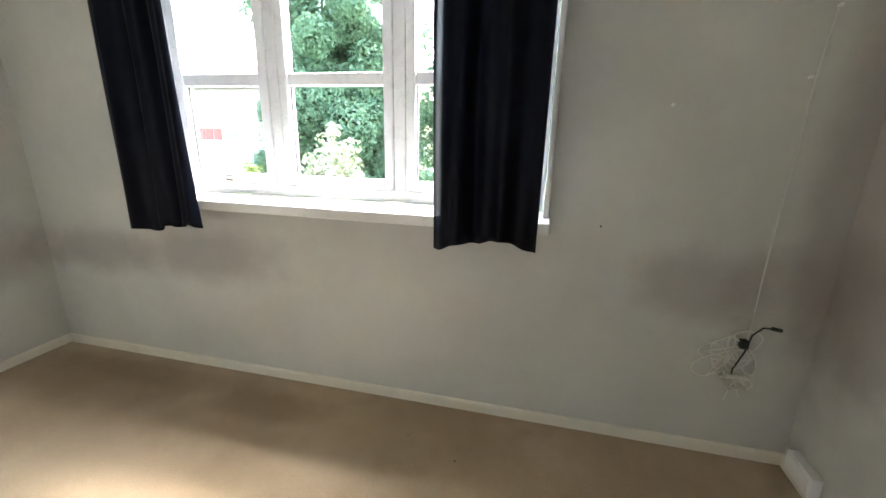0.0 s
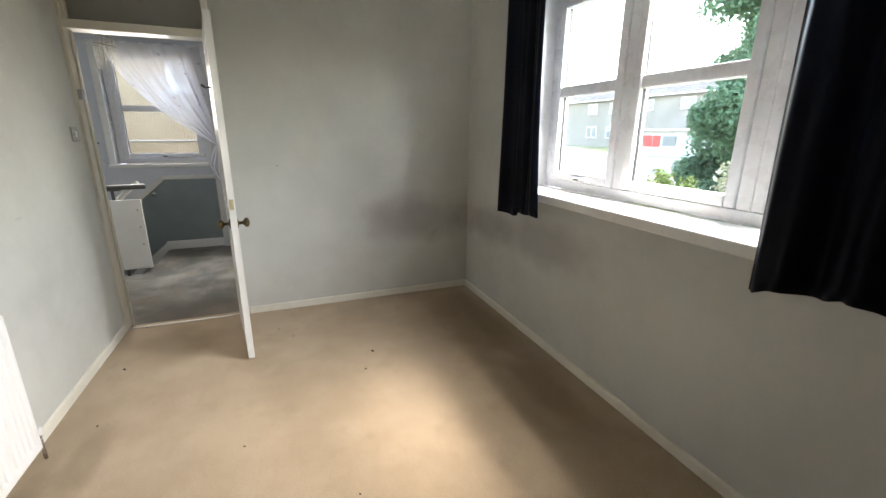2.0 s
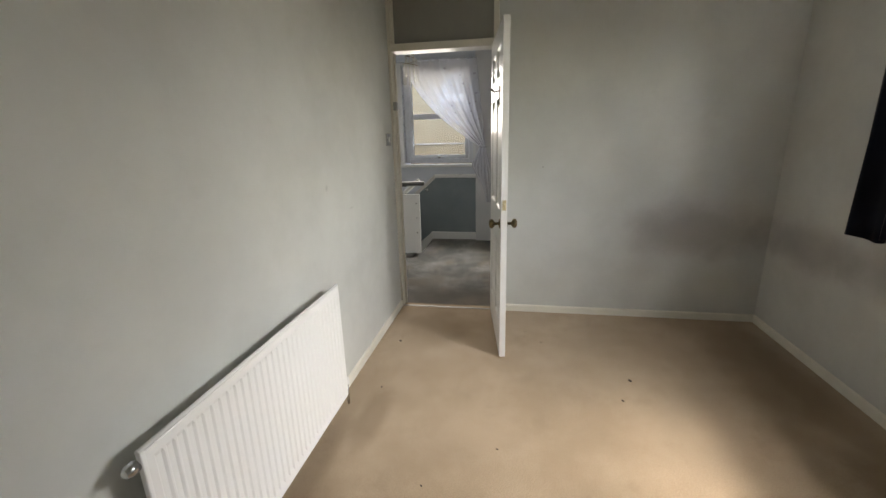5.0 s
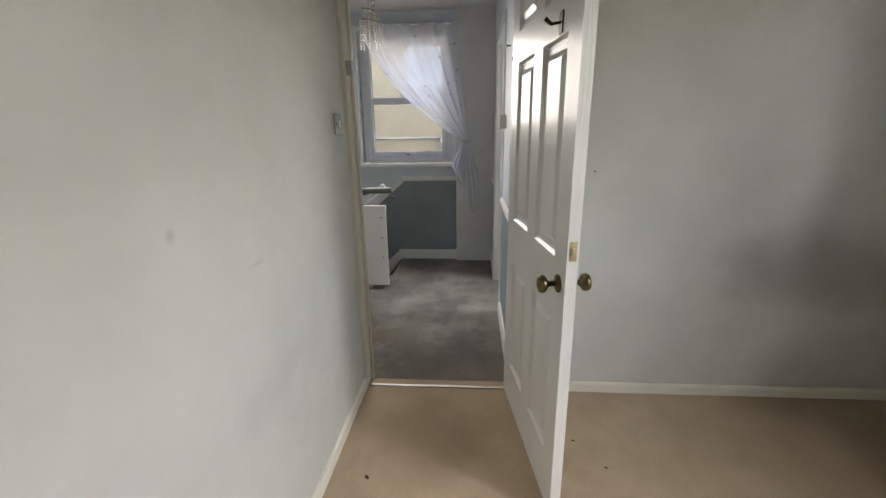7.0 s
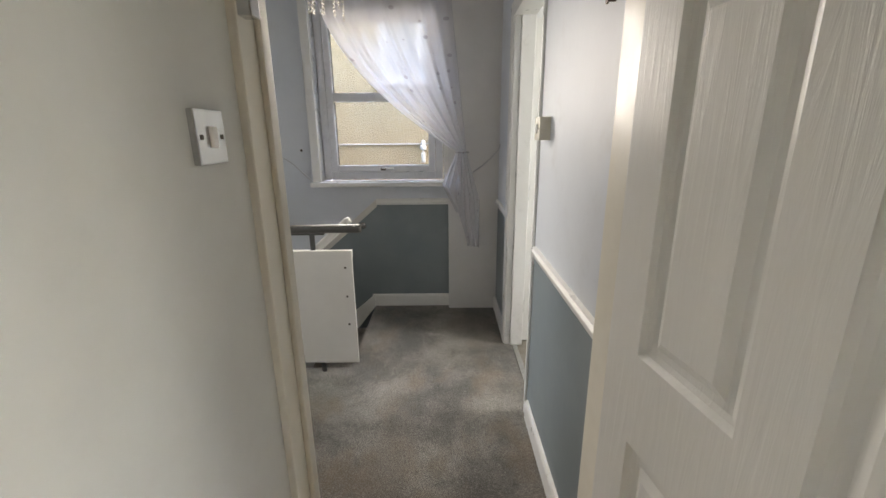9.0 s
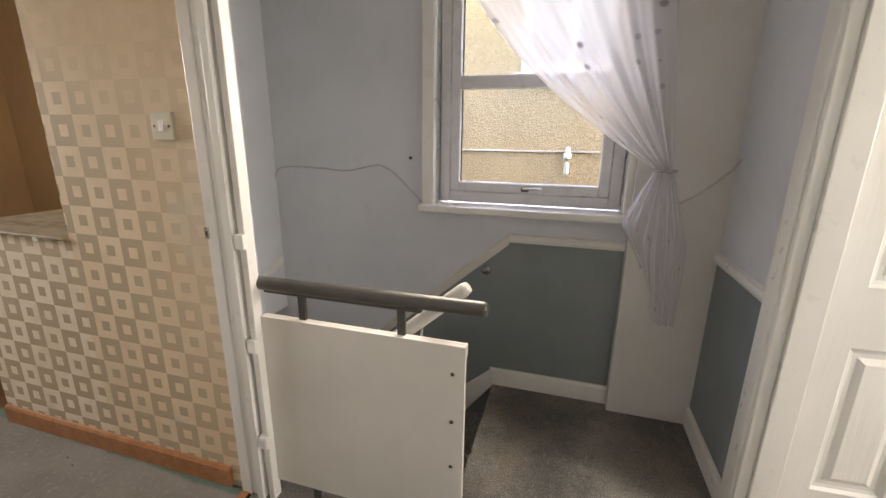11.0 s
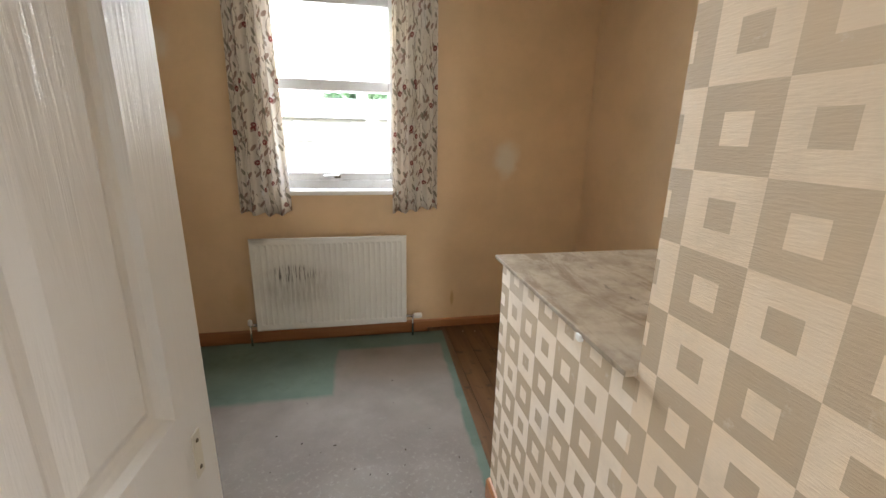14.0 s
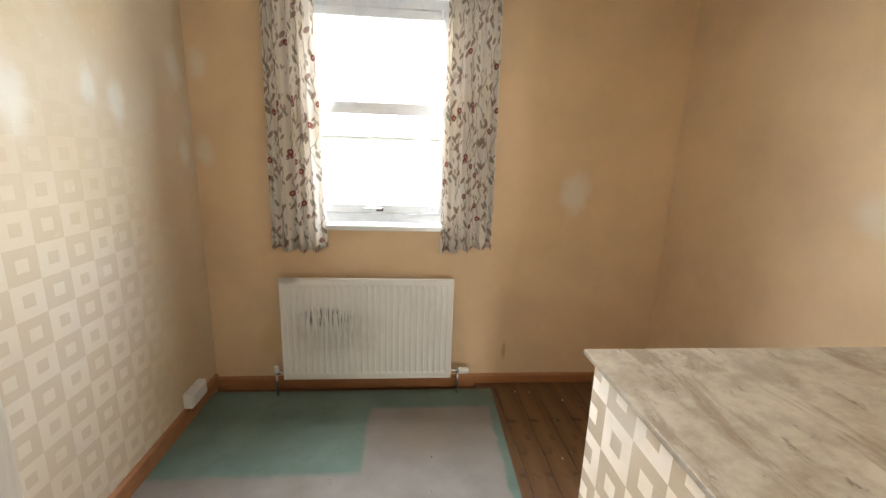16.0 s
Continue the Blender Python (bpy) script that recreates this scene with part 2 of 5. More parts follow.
def carpet(name, a, b, spots=(), spot_colour=(0.1, 0.07, 0.04), fleck=0.35, patches=1.6):
    n = Nodes(name, 0.95, spec=0.1)
    c = n.mix(n.ramp(n.noise(patches, 6, 0.65), 0.36, 0.66), a, b)
    c = n.mix(n.ramp(n.noise(4.5, 6, 0.7, n.moved((1, 1, 1), (5, 2, 0))), 0.52, 0.75, 0, 0.4), c, tuple(x * 0.72 for x in a))
    c = n.mix(n.math("MULTIPLY", n.ramp(n.noise(190, 3, 0.7), 0.38, 0.62), fleck), c, tuple(x * 0.45 for x in a))
    if fleck > 0.5:
        c = n.mix(n.ramp(n.noise(34, 5, 0.75), 0.52, 0.66, 0, 0.5), c, tuple(x * 0.5 for x in a))
        c = n.mix(n.ramp(n.noise(55, 4, 0.7, n.moved((1, 1, 1), (9, 4, 0))), 0.56, 0.68, 0, 0.35), c, tuple(x * 1.25 for x in b))
        c = n.mix(n.ramp(n.noise(2.1, 5, 0.6, n.moved((1, 1.5, 1), (1, 6, 0))), 0.5, 0.68, 0, 0.45), c, (0.24, 0.175, 0.115))
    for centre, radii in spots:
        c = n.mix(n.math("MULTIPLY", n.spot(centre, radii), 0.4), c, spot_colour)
    if fleck > 0.5:
        tuft = n.noise(130, 4, 0.75)
        c = n.mix(n.ramp(tuft, 0.52, 0.66, 0, 0.32), c, (0.50, 0.48, 0.45))
        c = n.mix(n.ramp(tuft, 0.34, 0.47, 0.35, 0), c, (0.06, 0.057, 0.053))
        n.bump(n.math("ADD", tuft, n.math("MULTIPLY", n.noise(40, 3), 0.5)), 0.8, 0.012)
    else:
        n.bump(n.math("ADD", n.noise(420, 2), n.math("MULTIPLY", n.noise(60, 3), 0.6)), 0.6, 0.006)
    n.bsdf.inputs["Sheen Weight"].default_value = 0.15
    return n.done(c)


# dirt by the radiator; darker patches near the door and along the window wall
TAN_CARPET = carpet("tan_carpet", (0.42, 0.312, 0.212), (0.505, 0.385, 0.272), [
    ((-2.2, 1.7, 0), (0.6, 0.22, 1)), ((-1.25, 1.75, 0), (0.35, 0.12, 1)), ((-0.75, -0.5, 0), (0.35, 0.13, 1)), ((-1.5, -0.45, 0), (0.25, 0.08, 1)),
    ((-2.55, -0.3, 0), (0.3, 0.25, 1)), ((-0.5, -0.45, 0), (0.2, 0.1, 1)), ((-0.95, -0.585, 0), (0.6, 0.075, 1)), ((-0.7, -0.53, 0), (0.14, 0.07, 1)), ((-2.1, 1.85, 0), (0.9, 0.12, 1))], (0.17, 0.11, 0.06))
GREY_CARPET = carpet("worn_grey_carpet", (0.15, 0.143, 0.132), (0.45, 0.42, 0.375), [((-3.15, -0.25, 0), (0.28, 0.5, 1)), ((-3.5, -0.55, 0), (0.35, 0.12, 1)), ((-3.2, 0.05, 0), (0.3, 0.1, 1)), ((-4.9, -0.1, 0), (0.3, 0.2, 1))], (0.13, 0.10, 0.075), 0.8, 2.4)


def room_two_carpet():
    """Sea-green where furniture stood, faded pinkish grey where it was walked on."""
    n = Nodes("faded_green_carpet", 0.95, spec=0.1)
    x, y, z = n.split()
    wob = n.math("MULTIPLY_ADD", n.noise(6, 5), 0.05, -0.025)
    xw, yw = n.math("ADD", x, wob), n.math("ADD", y, wob)
    a = n.math("MULTIPLY", n.ramp(yw, -4.33, -4.29), n.ramp(xw, -3.60, -3.625))
    b = n.ramp(yw, -3.85, -3.80)
    walked = n.math("MULTIPLY", n.math("MAXIMUM", a, b), n.ramp(n.math("ADD", xw, n.math("MULTIPLY", y, -0.03)), -4.165, -4.145))
    green = n.mix(n.ramp(n.noise(3, 6), 0.3, 0.7), (0.125, 0.19, 0.16), (0.175, 0.25, 0.215))
    green = n.mix(n.ramp(n.noise(5, 6, 0.7, n.moved((1, 1, 1), (4, 1, 0))), 0.5, 0.75, 0, 0.5), green, (0.09, 0.12, 0.085))
    pink = n.mix(n.ramp(n.noise(2.5, 6), 0.3, 0.7), (0.235, 0.205, 0.19), (0.31, 0.282, 0.262))
    pink = n.mix(n.ramp(n.noise(14, 6, 0.7), 0.58, 0.75, 0, 0.5), pink, (0.37, 0.35, 0.33))
    pink = n.mix(n.math("MULTIPLY", n.spot((-3.95, -4.1, 0), (0.33, 0.22, 1)), 0.55), pink, (0.235, 0.175, 0.135))
    pink = n.mix(n.math("MULTIPLY", n.ramp(n.noise(46, 5, 0.75), 0.52, 0.68, 0, 0.6), n.ramp(y, -3.7, -3.0)), pink, (0.44, 0.42, 0.40))
    pink = n.mix(n.ramp(n.noise(38, 5, 0.75, n.moved((1, 1, 1), (3, 8, 0))), 0.58, 0.70, 0, 0.4), pink, (0.20, 0.17, 0.15))
    c = n.mix(n.math("MULTIPLY", walked, n.ramp(n.noise(8, 5), 0.2, 0.5, 0.85, 1.0)), green, pink)
    c = n.mix(n.math("MULTIPLY", n.noise(330, 2), 0.3), c, (0.09, 0.08, 0.07))
    n.bump(n.math("ADD", n.noise(420, 2), n.math("MULTIPLY", n.noise(50, 3), 0.7)), 0.6, 0.006)
    return n.done(c)


ROOM2_CARPET = room_two_carpet()


def wood(name, a, b, axis=1, rough=0.45, stretch=14.0, extra=None):
    n = Nodes(name, rough)
    scale = [stretch] * 3
    scale[axis] = 1.2
    v = n.moved(tuple(scale))
    c = n.mix(n.ramp(n.noise(1.0, 6, 0.6, v, 0.8), 0.3, 0.7), a, b)
    c = n.mix(n.ramp(n.noise(3.0, 5, 0.7, v, 1.5), 0.5, 0.8, 0, 0.5), c, tuple(x * 0.6 for x in a))
    info = n.tree.nodes.new("ShaderNodeObjectInfo").outputs["Random"]
    c = n.mix(n.math("MULTIPLY", info, 0.35), c, tuple(x * 0.55 for x in a))
    if extra:
        fac = n.ramp(n.noise(extra[1], 6, 0.65), extra[2], extra[3], 0, extra[4])
        c = n.mix(fac, c, extra[0])
    n.bump(n.noise(3.0, 5, 0.7, v, 1.5), 0.15, 0.003)
    return n.done(c)


SKIRTING_WOOD = wood("stained_pine_skirting", (0.34, 0.135, 0.055), (0.45, 0.20, 0.09), 0, 0.35)
BOARD_WOOD = wood("dark_floorboard", (0.105, 0.048, 0.019), (0.175, 0.088, 0.038), 1, 0.45, extra=((0.035, 0.018, 0.009), 8, 0.56, 0.68, 0.85))


def lid_wood():
    """Old boards under worn-off whitish paint, grain along the lid's short side, with dark scuffs."""
    n = Nodes("scuffed_ply_lid", 0.5)
    x, y, z = n.split()
    v = n.moved((16, 2.0, 16))
    c = n.mix(n.ramp(n.noise(1.0, 6, 0.6, v, 0.8), 0.3, 0.7), (0.19, 0.118, 0.064), (0.29, 0.19, 0.11))
    c = n.mix(n.ramp(n.noise(2.6, 5, 0.7, v, 1.2), 0.52, 0.72, 0, 0.55), c, (0.13, 0.083, 0.048))
    # paint is thickest at the outer edge and thins towards the wall
    edge = n.math("MULTIPLY_ADD", x, 0.95, 4.64)
    wear = n.math("ADD", n.math("MULTIPLY", n.noise(3.0, 6, 0.7, n.moved((3.0, 1.1, 1), (1, 2, 0)), 0.9), 0.8), edge)
    c = n.mix(n.ramp(wear, 0.62, 1.25, 0, 0.85), c, n.mix(n.ramp(n.noise(9, 6, 0.7), 0.35, 0.65), (0.30, 0.24, 0.178), (0.47, 0.40, 0.318)))
    smear = n.noise(3.0, 8, 0.72, n.moved((3.6, 1.0, 1), (2, 1, 0)), 0.7)
    c = n.mix(n.ramp(smear, 0.50, 0.62, 0, 0.6), c, (0.17, 0.108, 0.064))
    front = n.math("MULTIPLY", n.spot((-4.42, -2.82, 0.97), (0.24, 0.24, 1), 0.9, 0.6, 5), n.ramp(n.noise(7, 7, 0.75, n.moved((1.8, 1, 1), (2, 1, 0)), 1.4), 0.50, 0.60))
    c = n.mix(n.math("MULTIPLY", front, 0.7), c, (0.17, 0.13, 0.10))
    c = n.mix(n.ramp(n.noise(13, 6, 0.75, n.moved((2.4, 1, 1))), 0.61, 0.66, 0, 0.7), c, (0.10, 0.07, 0.05))
    seam = n.math("ABSOLUTE", n.math("SUBTRACT", n.math("FRACT", n.math("DIVIDE", x, 0.22)), 0.5))
    line = n.math("MULTIPLY", n.ramp(seam, 0.004, 0.016, 1, 0), n.ramp(x, -4.75, -4.6, 1.0, 0.0))
    c = n.mix(n.math("MULTIPLY", line, 0.6), c, (0.16, 0.11, 0.07))
    n.put(n.bsdf.inputs["Roughness"], n.ramp(smear, 0.3, 0.7, 0.38, 0.62))
    n.bump(n.math("SUBTRACT", n.noise(2.5, 5, 0.7, v, 1.5), n.math("MULTIPLY", line, 0.8)), 0.22, 0.003)
    return n.done(c)


LID_WOOD = lid_wood()
LAMINATE = wood("grey_oak_lino", (0.24, 0.215, 0.18), (0.34, 0.31, 0.27), 1, 0.4)
FENCE_WOOD = wood("fence_timber", (0.22, 0.16, 0.1), (0.32, 0.25, 0.17), 2, 0.8)
BRASS = Nodes("aged_brass", 0.32, 1.0)
BRASS = BRASS.done(BRASS.mix(BRASS.ramp(BRASS.noise(40, 4), 0.35, 0.7), (0.09, 0.07, 0.04), (0.22, 0.165, 0.085)))
LATCH_BRASS = Nodes("pale_brass", 0.4, 0.6).done((0.55, 0.46, 0.28))
CHROME = Nodes("dull_chrome", 0.25, 1.0).done((0.6, 0.6, 0.6))
STRIP_METAL = Nodes("worn_strip_metal", 0.55, 0.6).done((0.42, 0.41, 0.39))
DARK_METAL = Nodes("dark_bronze", 0.35, 0.9).done((0.09, 0.075, 0.06))
BLACK_PLASTIC = Nodes("black_plastic", 0.5).done((0.025, 0.025, 0.025))
CABLE_WHITE = Nodes("white_cable_sheath", 0.45).done((0.76, 0.74, 0.69))
CABLE_PAINTED = Nodes("wall_painted_cable", 0.5).done((0.56, 0.56, 0.53))
CABLE_GREY = Nodes("painted_cable", 0.5).done((0.5, 0.505, 0.53))
CHIP_WHITE = Nodes("bare_filler", 0.8).done((0.85, 0.84, 0.8))


def fabric(name, a, b, rough=0.85):
    n = Nodes(name, rough, spec=0.1)
    n.bump(n.noise(600, 2), 0.25, 0.001)
    return n.done(n.mix(n.ramp(n.noise(2, 4), 0.3, 0.7), a, b))


NAVY_CLOTH = fabric("navy_curtain_cloth", (0.002, 0.003, 0.008), (0.004, 0.006, 0.0165), 0.5)


def floral():
    """Cream cotton with trailing stems, grey-green leaves and small brick-red flowers; a little light comes through."""
    n = Nodes("floral_curtain_cloth", 0.85, spec=0.2)
    uv = n.tree.nodes.new("ShaderNodeTexCoord").outputs["UV"]

    def scaled(sx, sy, ox=0.0, oy=0.0):
        m = n.tree.nodes.new("ShaderNodeMapping")
        n.put(m.inputs["Vector"], uv)
        m.inputs["Scale"].default_value, m.inputs["Location"].default_value = (sx, sy, 1), (ox, oy, 0)
        return m.outputs[0]

    def cells(vec, feature="F1"):
        v = n.tree.nodes.new("ShaderNodeTexVoronoi")
        n.put(v.inputs["Vector"], vec)
        v.feature, v.inputs["Scale"].default_value = feature, 1.0
        return v

    def turned(angle, sx, sy, ox=0.0, oy=0.0):
        m = n.tree.nodes.new("ShaderNodeMapping")
        n.put(m.inputs["Vector"], scaled(0.56, 0.66))
        m.inputs["Rotation"].default_value = (0, 0, radians(angle))
        m2 = n.tree.nodes.new("ShaderNodeMapping")
        n.put(m2.inputs["Vector"], m.outputs[0])
        m2.inputs["Scale"].default_value, m2.inputs["Location"].default_value = (sx, sy, 1), (ox, oy, 0)
        return m2.outputs[0]

    def noise_uv(vec, scale, detail=3.0):
        return n.noise(scale, detail, 0.5, vec)

    c = n.mix(n.ramp(n.noise(3, 4), 0.3, 0.7), (0.72, 0.66, 0.59), (0.80, 0.75, 0.69))
    u, v, _ = n.split(uv)
    # wandering upright stems, then side shoots
    for k, off, wob in ((11.0, 0.0, 1.1), (9.0, 0.4, 1.6)):
        bend = n.math("MULTIPLY_ADD", noise_uv(scaled(3, 7, off * 9, off * 5), 1.0, 2), wob, n.math("MULTIPLY", u, k))
        line = n.math("ABSOLUTE", n.math("SUBTRACT", n.math("FRACT", n.math("ADD", bend, off)), 0.5))
        gap = n.ramp(noise_uv(scaled(9, 5, off * 3, 2), 1.0), 0.40, 0.48)
        c = n.mix(n.math("MULTIPLY", n.ramp(line, 0.022, 0.05, 0.65, 0), gap), c, (0.27, 0.20, 0.155))
    for angle, sx, sy, ox, cut, colour in ((35, 46, 19, 2, 0.46, (0.23, 0.205, 0.155)), (-38, 46, 19, 7, 0.42, (0.29, 0.175, 0.135)), (8, 70, 30, 4, 0.6, (0.34, 0.27, 0.21))):
        leaf = cells(turned(angle, sx, sy, ox, ox * 0.7))
        on = n.ramp(n.split(leaf.outputs["Color"])[0], cut, cut + 0.02)
        c = n.mix(n.math("MULTIPLY", n.math("MULTIPLY", n.ramp(leaf.outputs["Distance"], 0.27, 0.36, 1, 0), on), 0.85), c, colour)
    for ox, cut in ((0, 0.955), (5, 0.965)):
        bloom = cells(turned(ox * 9, 31, 31, ox, ox))
        on = n.ramp(n.split(bloom.outputs["Color"])[2], cut, cut + 0.02)
        c = n.mix(n.math("MULTIPLY", n.math("MULTIPLY", n.ramp(bloom.outputs["Distance"], 0.30, 0.38, 1, 0), on), 0.9), c, (0.24, 0.035, 0.032))
        c = n.mix(n.math("MULTIPLY", n.math("MULTIPLY", n.ramp(bloom.outputs["Distance"], 0.08, 0.12, 1, 0), on), 0.8), c, (0.6, 0.45, 0.36))
    n.bump(n.noise(500, 2), 0.2, 0.001)
    n.put(n.bsdf.inputs["Base Color"], c)
    tr = n.tree.nodes.new("ShaderNodeBsdfTranslucent")
    n.put(tr.inputs["Color"], c)
    mx = n.tree.nodes.new("ShaderNodeMixShader")
    mx.inputs[0].default_value = 0.27
    n.tree.links.new(n.bsdf.outputs[0], mx.inputs[1])
    n.tree.links.new(tr.outputs[0], mx.inputs[2])
    n.tree.links.new(mx.outputs[0], n.tree.nodes["Material Output"].inputs[0])
    return n.mat


FLORAL_CLOTH = floral()


def sheer():
    n = Nodes("white_sheer_voile", 0.9, spec=0.1)
    vor = n.tree.nodes.new("ShaderNodeTexVoronoi")
    n.put(vor.inputs["Vector"], n.tree.nodes.new("ShaderNodeTexCoord").outputs["UV"])
    vor.inputs["Scale"].default_value, vor.inputs["Randomness"].default_value = 11, 0.35
    dots = n.ramp(vor.outputs["Distance"], 0.10, 0.14, 1, 0)
    c = n.mix(dots, (0.88, 0.88, 0.92), (0.42, 0.40, 0.43))
    n.put(n.bsdf.inputs["Base Color"], c)
    tr = n.tree.nodes.new("ShaderNodeBsdfTranslucent")
    n.put(tr.inputs["Color"], n.mix(dots, (0.93, 0.93, 0.97), (0.45, 0.43, 0.46)))
    cloth = n.tree.nodes.new("ShaderNodeMixShader")
    cloth.inputs[0].default_value = 0.7
    n.tree.links.new(n.bsdf.outputs[0], cloth.inputs[1])
    n.tree.links.new(tr.outputs[0], cloth.inputs[2])
    clear = n.tree.nodes.new("ShaderNodeBsdfTransparent")
    mx = n.tree.nodes.new("ShaderNodeMixShader")
    n.put(mx.inputs[0], n.math("MULTIPLY_ADD", dots, 0.3, 0.54))
    n.tree.links.new(clear.outputs[0], mx.inputs[1])
    n.tree.links.new(cloth.outputs[0], mx.inputs[2])
    n.tree.links.new(mx.outputs[0], n.tree.nodes["Material Output"].inputs[0])
    return n.mat


VOILE = sheer()


def glass(name):
    n = Nodes(name, 0.02)
    clear = n.tree.nodes.new("ShaderNodeBsdfTransparent")
    clear.inputs["Color"].default_value = (0.95, 0.97, 0.96, 1)
    gloss = n.tree.nodes.new("ShaderNodeBsdfGlossy")
    gloss.inputs["Roughness"].default_value = 0.01
    facing = n.tree.nodes.new("ShaderNodeLayerWeight").outputs["Facing"]
    mx = n.tree.nodes.new("ShaderNodeMixShader")
    n.put(mx.inputs[0], n.math("MULTIPLY_ADD", n.math("POWER", facing, 5.0), 0.5, 0.02))
    n.tree.links.new(clear.outputs[0], mx.inputs[1])
    n.tree.links.new(gloss.outputs[0], mx.inputs[2])
    n.tree.links.new(mx.outputs[0], n.tree.nodes["Material Output"].inputs[0])
    return n.mat


GLASS = glass("window_glass")
CRYSTAL = Nodes("cut_glass_bead", 0.05)
CRYSTAL.bsdf.inputs["Transmission Weight"].default_value = 0.4
CRYSTAL = CRYSTAL.done((0.85, 0.82, 0.74))


def stained_radiator():
    n = Nodes("stained_radiator_enamel", 0.35)
    c = n.mix(n.ramp(n.noise(2, 5), 0.3, 0.7), (0.69, 0.685, 0.66), (0.75, 0.745, 0.72))
    drips = n.noise(1.0, 5, 0.7, n.moved((75, 1, 5)))
    x, y, z = n.split()
    zone = n.math("MULTIPLY", n.spot((0.235, 0, 0.375), (0.15, 1, 0.055), 0.45, 0.35, 11), n.ramp(drips, 0.50, 0.58))
    zone2 = n.math("MULTIPLY", n.spot((0.20, 0, 0.29), (0.27, 1, 0.15), 0.8, 0.3, 8), n.ramp(drips, 0.36, 0.60, 0.25, 1.0))
    c = n.mix(n.math("MULTIPLY", zone2, 0.5), c, (0.25, 0.235, 0.20))
    c = n.mix(n.math("MULTIPLY", zone, 0.85), c, (0.07, 0.066, 0.06))
    c = n.mix(n.math("MULTIPLY", n.spot((0.435, 0, 0.6), (0.07, 1, 0.03)), 0.5), c, (0.12, 0.11, 0.1))
    return n.done(c)


STAINED_ENAMEL = stained_radiator()


def rough_render(name, a, b, scale=55.0):
    n = Nodes(name, 0.9, spec=0.2)
    vor = n.tree.nodes.new("ShaderNodeTexVoronoi")
    n.put(vor.inputs["Vector"], n.coord)
    vor.inputs["Scale"].default_value = scale
    c = n.mix(n.ramp(n.noise(0.8, 6), 0.3, 0.7), a, b)
    c = n.mix(n.math("MULTIPLY", n.split(vor.outputs["Color"])[0], 0.5), c, tuple(x * 0.45 for x in a))
    n.bump(vor.outputs["Distance"], 0.8, 0.01)
    return n.done(c)


PEBBLEDASH = rough_render("tan_pebbledash", (0.29, 0.225, 0.14), (0.40, 0.325, 0.215))
# White render, darkened in the colour to hold down the sun on it.
DIMMED_RENDER = rough_render("dimmed_render", (0.24, 0.235, 0.228), (0.29, 0.285, 0.278), 30)
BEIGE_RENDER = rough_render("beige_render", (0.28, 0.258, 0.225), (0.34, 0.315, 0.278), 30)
# Lighter copy of the render, for outdoor fronts that stand in shade.
WHITE_RENDER = rough_render("white_render", (0.48, 0.475, 0.465), (0.56, 0.555, 0.545), 30)
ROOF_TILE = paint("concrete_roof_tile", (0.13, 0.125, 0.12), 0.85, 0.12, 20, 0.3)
RED_DOOR = paint("faded_red_paint", (0.38, 0.045, 0.04), 0.45, 0.1)
# White frame paint darkened in the colour against daylight overexposure.
DIMMED_FRAME = paint("dimmed_frame_paint", (0.52, 0.52, 0.51), 0.5, 0.06)
DARK_GLASS = paint("house_window_glass", (0.16, 0.18, 0.19), 0.12, 0.05)
CONCRETE = paint("weathered_concrete", (0.42, 0.41, 0.39), 0.9, 0.1, 20, 0.3)


def greenery(name, a, b, trans=0.15):
    n = Nodes(name, 0.6, spec=0.3)
    isl = n.tree.nodes.new("ShaderNodeNewGeometry").outputs["Random Per Island"]
    c = n.mix(isl, a, b)
    n.put(n.bsdf.inputs["Base Color"], c)
    tr = n.tree.nodes.new("ShaderNodeBsdfTranslucent")
    n.put(tr.inputs["Color"], c)
    mx = n.tree.nodes.new("ShaderNodeMixShader")
    mx.inputs[0].default_value = trans
    n.tree.links.new(n.bsdf.outputs[0], mx.inputs[1])
    n.tree.links.new(tr.outputs[0], mx.inputs[2])
    n.tree.links.new(mx.outputs[0], n.tree.nodes["Material Output"].inputs[0])
    return n.mat


LEAF_GREEN = greenery("tree_leaves", (0.09, 0.175, 0.105), (0.165, 0.28, 0.155), 0.45)
LEAF_YELLOW = greenery("shrub_leaves", (0.16, 0.22, 0.06), (0.30, 0.36, 0.12), 0.3)
BLOSSOM = greenery("pale_blossom", (0.22, 0.27, 0.13), (0.66, 0.64, 0.5), 0.3)
BARK = paint("bark", (0.10, 0.075, 0.055), 0.9, 0.2, 20, 0.5)


def ground_material():
    n = Nodes("rough_grass_ground", 0.95, spec=0.1)
    c = n.mix(n.ramp(n.noise(0.25, 6), 0.35, 0.65), (0.10, 0.14, 0.05), (0.24, 0.23, 0.16))
    return n.done(n.mix(n.ramp(n.noise(3, 6), 0.5, 0.75), c, (0.34, 0.32, 0.26)))


GROUND = ground_material()


# ---- mesh helpers ----
def box(bm, x0, x1, y0, y1, z0, z1, mi=0):
    v = [bm.verts.new((x, y, z)) for z in (min(z0, z1), max(z0, z1)) for y in (min(y0, y1), max(y0, y1)) for x in (min(x0, x1), max(x0, x1))]
    for q in ((0, 2, 3, 1), (4, 5, 7, 6), (0, 1, 5, 4), (2, 6, 7, 3), (0, 4, 6, 2), (1, 3, 7, 5)):
        bm.faces.new([v[i] for i in q]).material_index = mi
    return v


def bevelled(x0, x1, y0, y1, z0, z1, w=0.003, seg=2):
    bm = bmesh.new()
    box(bm, x0, x1, y0, y1, z0, z1)
    bmesh.ops.bevel(bm, geom=bm.edges[:], offset=w, segments=seg, profile=0.6, affect="EDGES")
    return bm


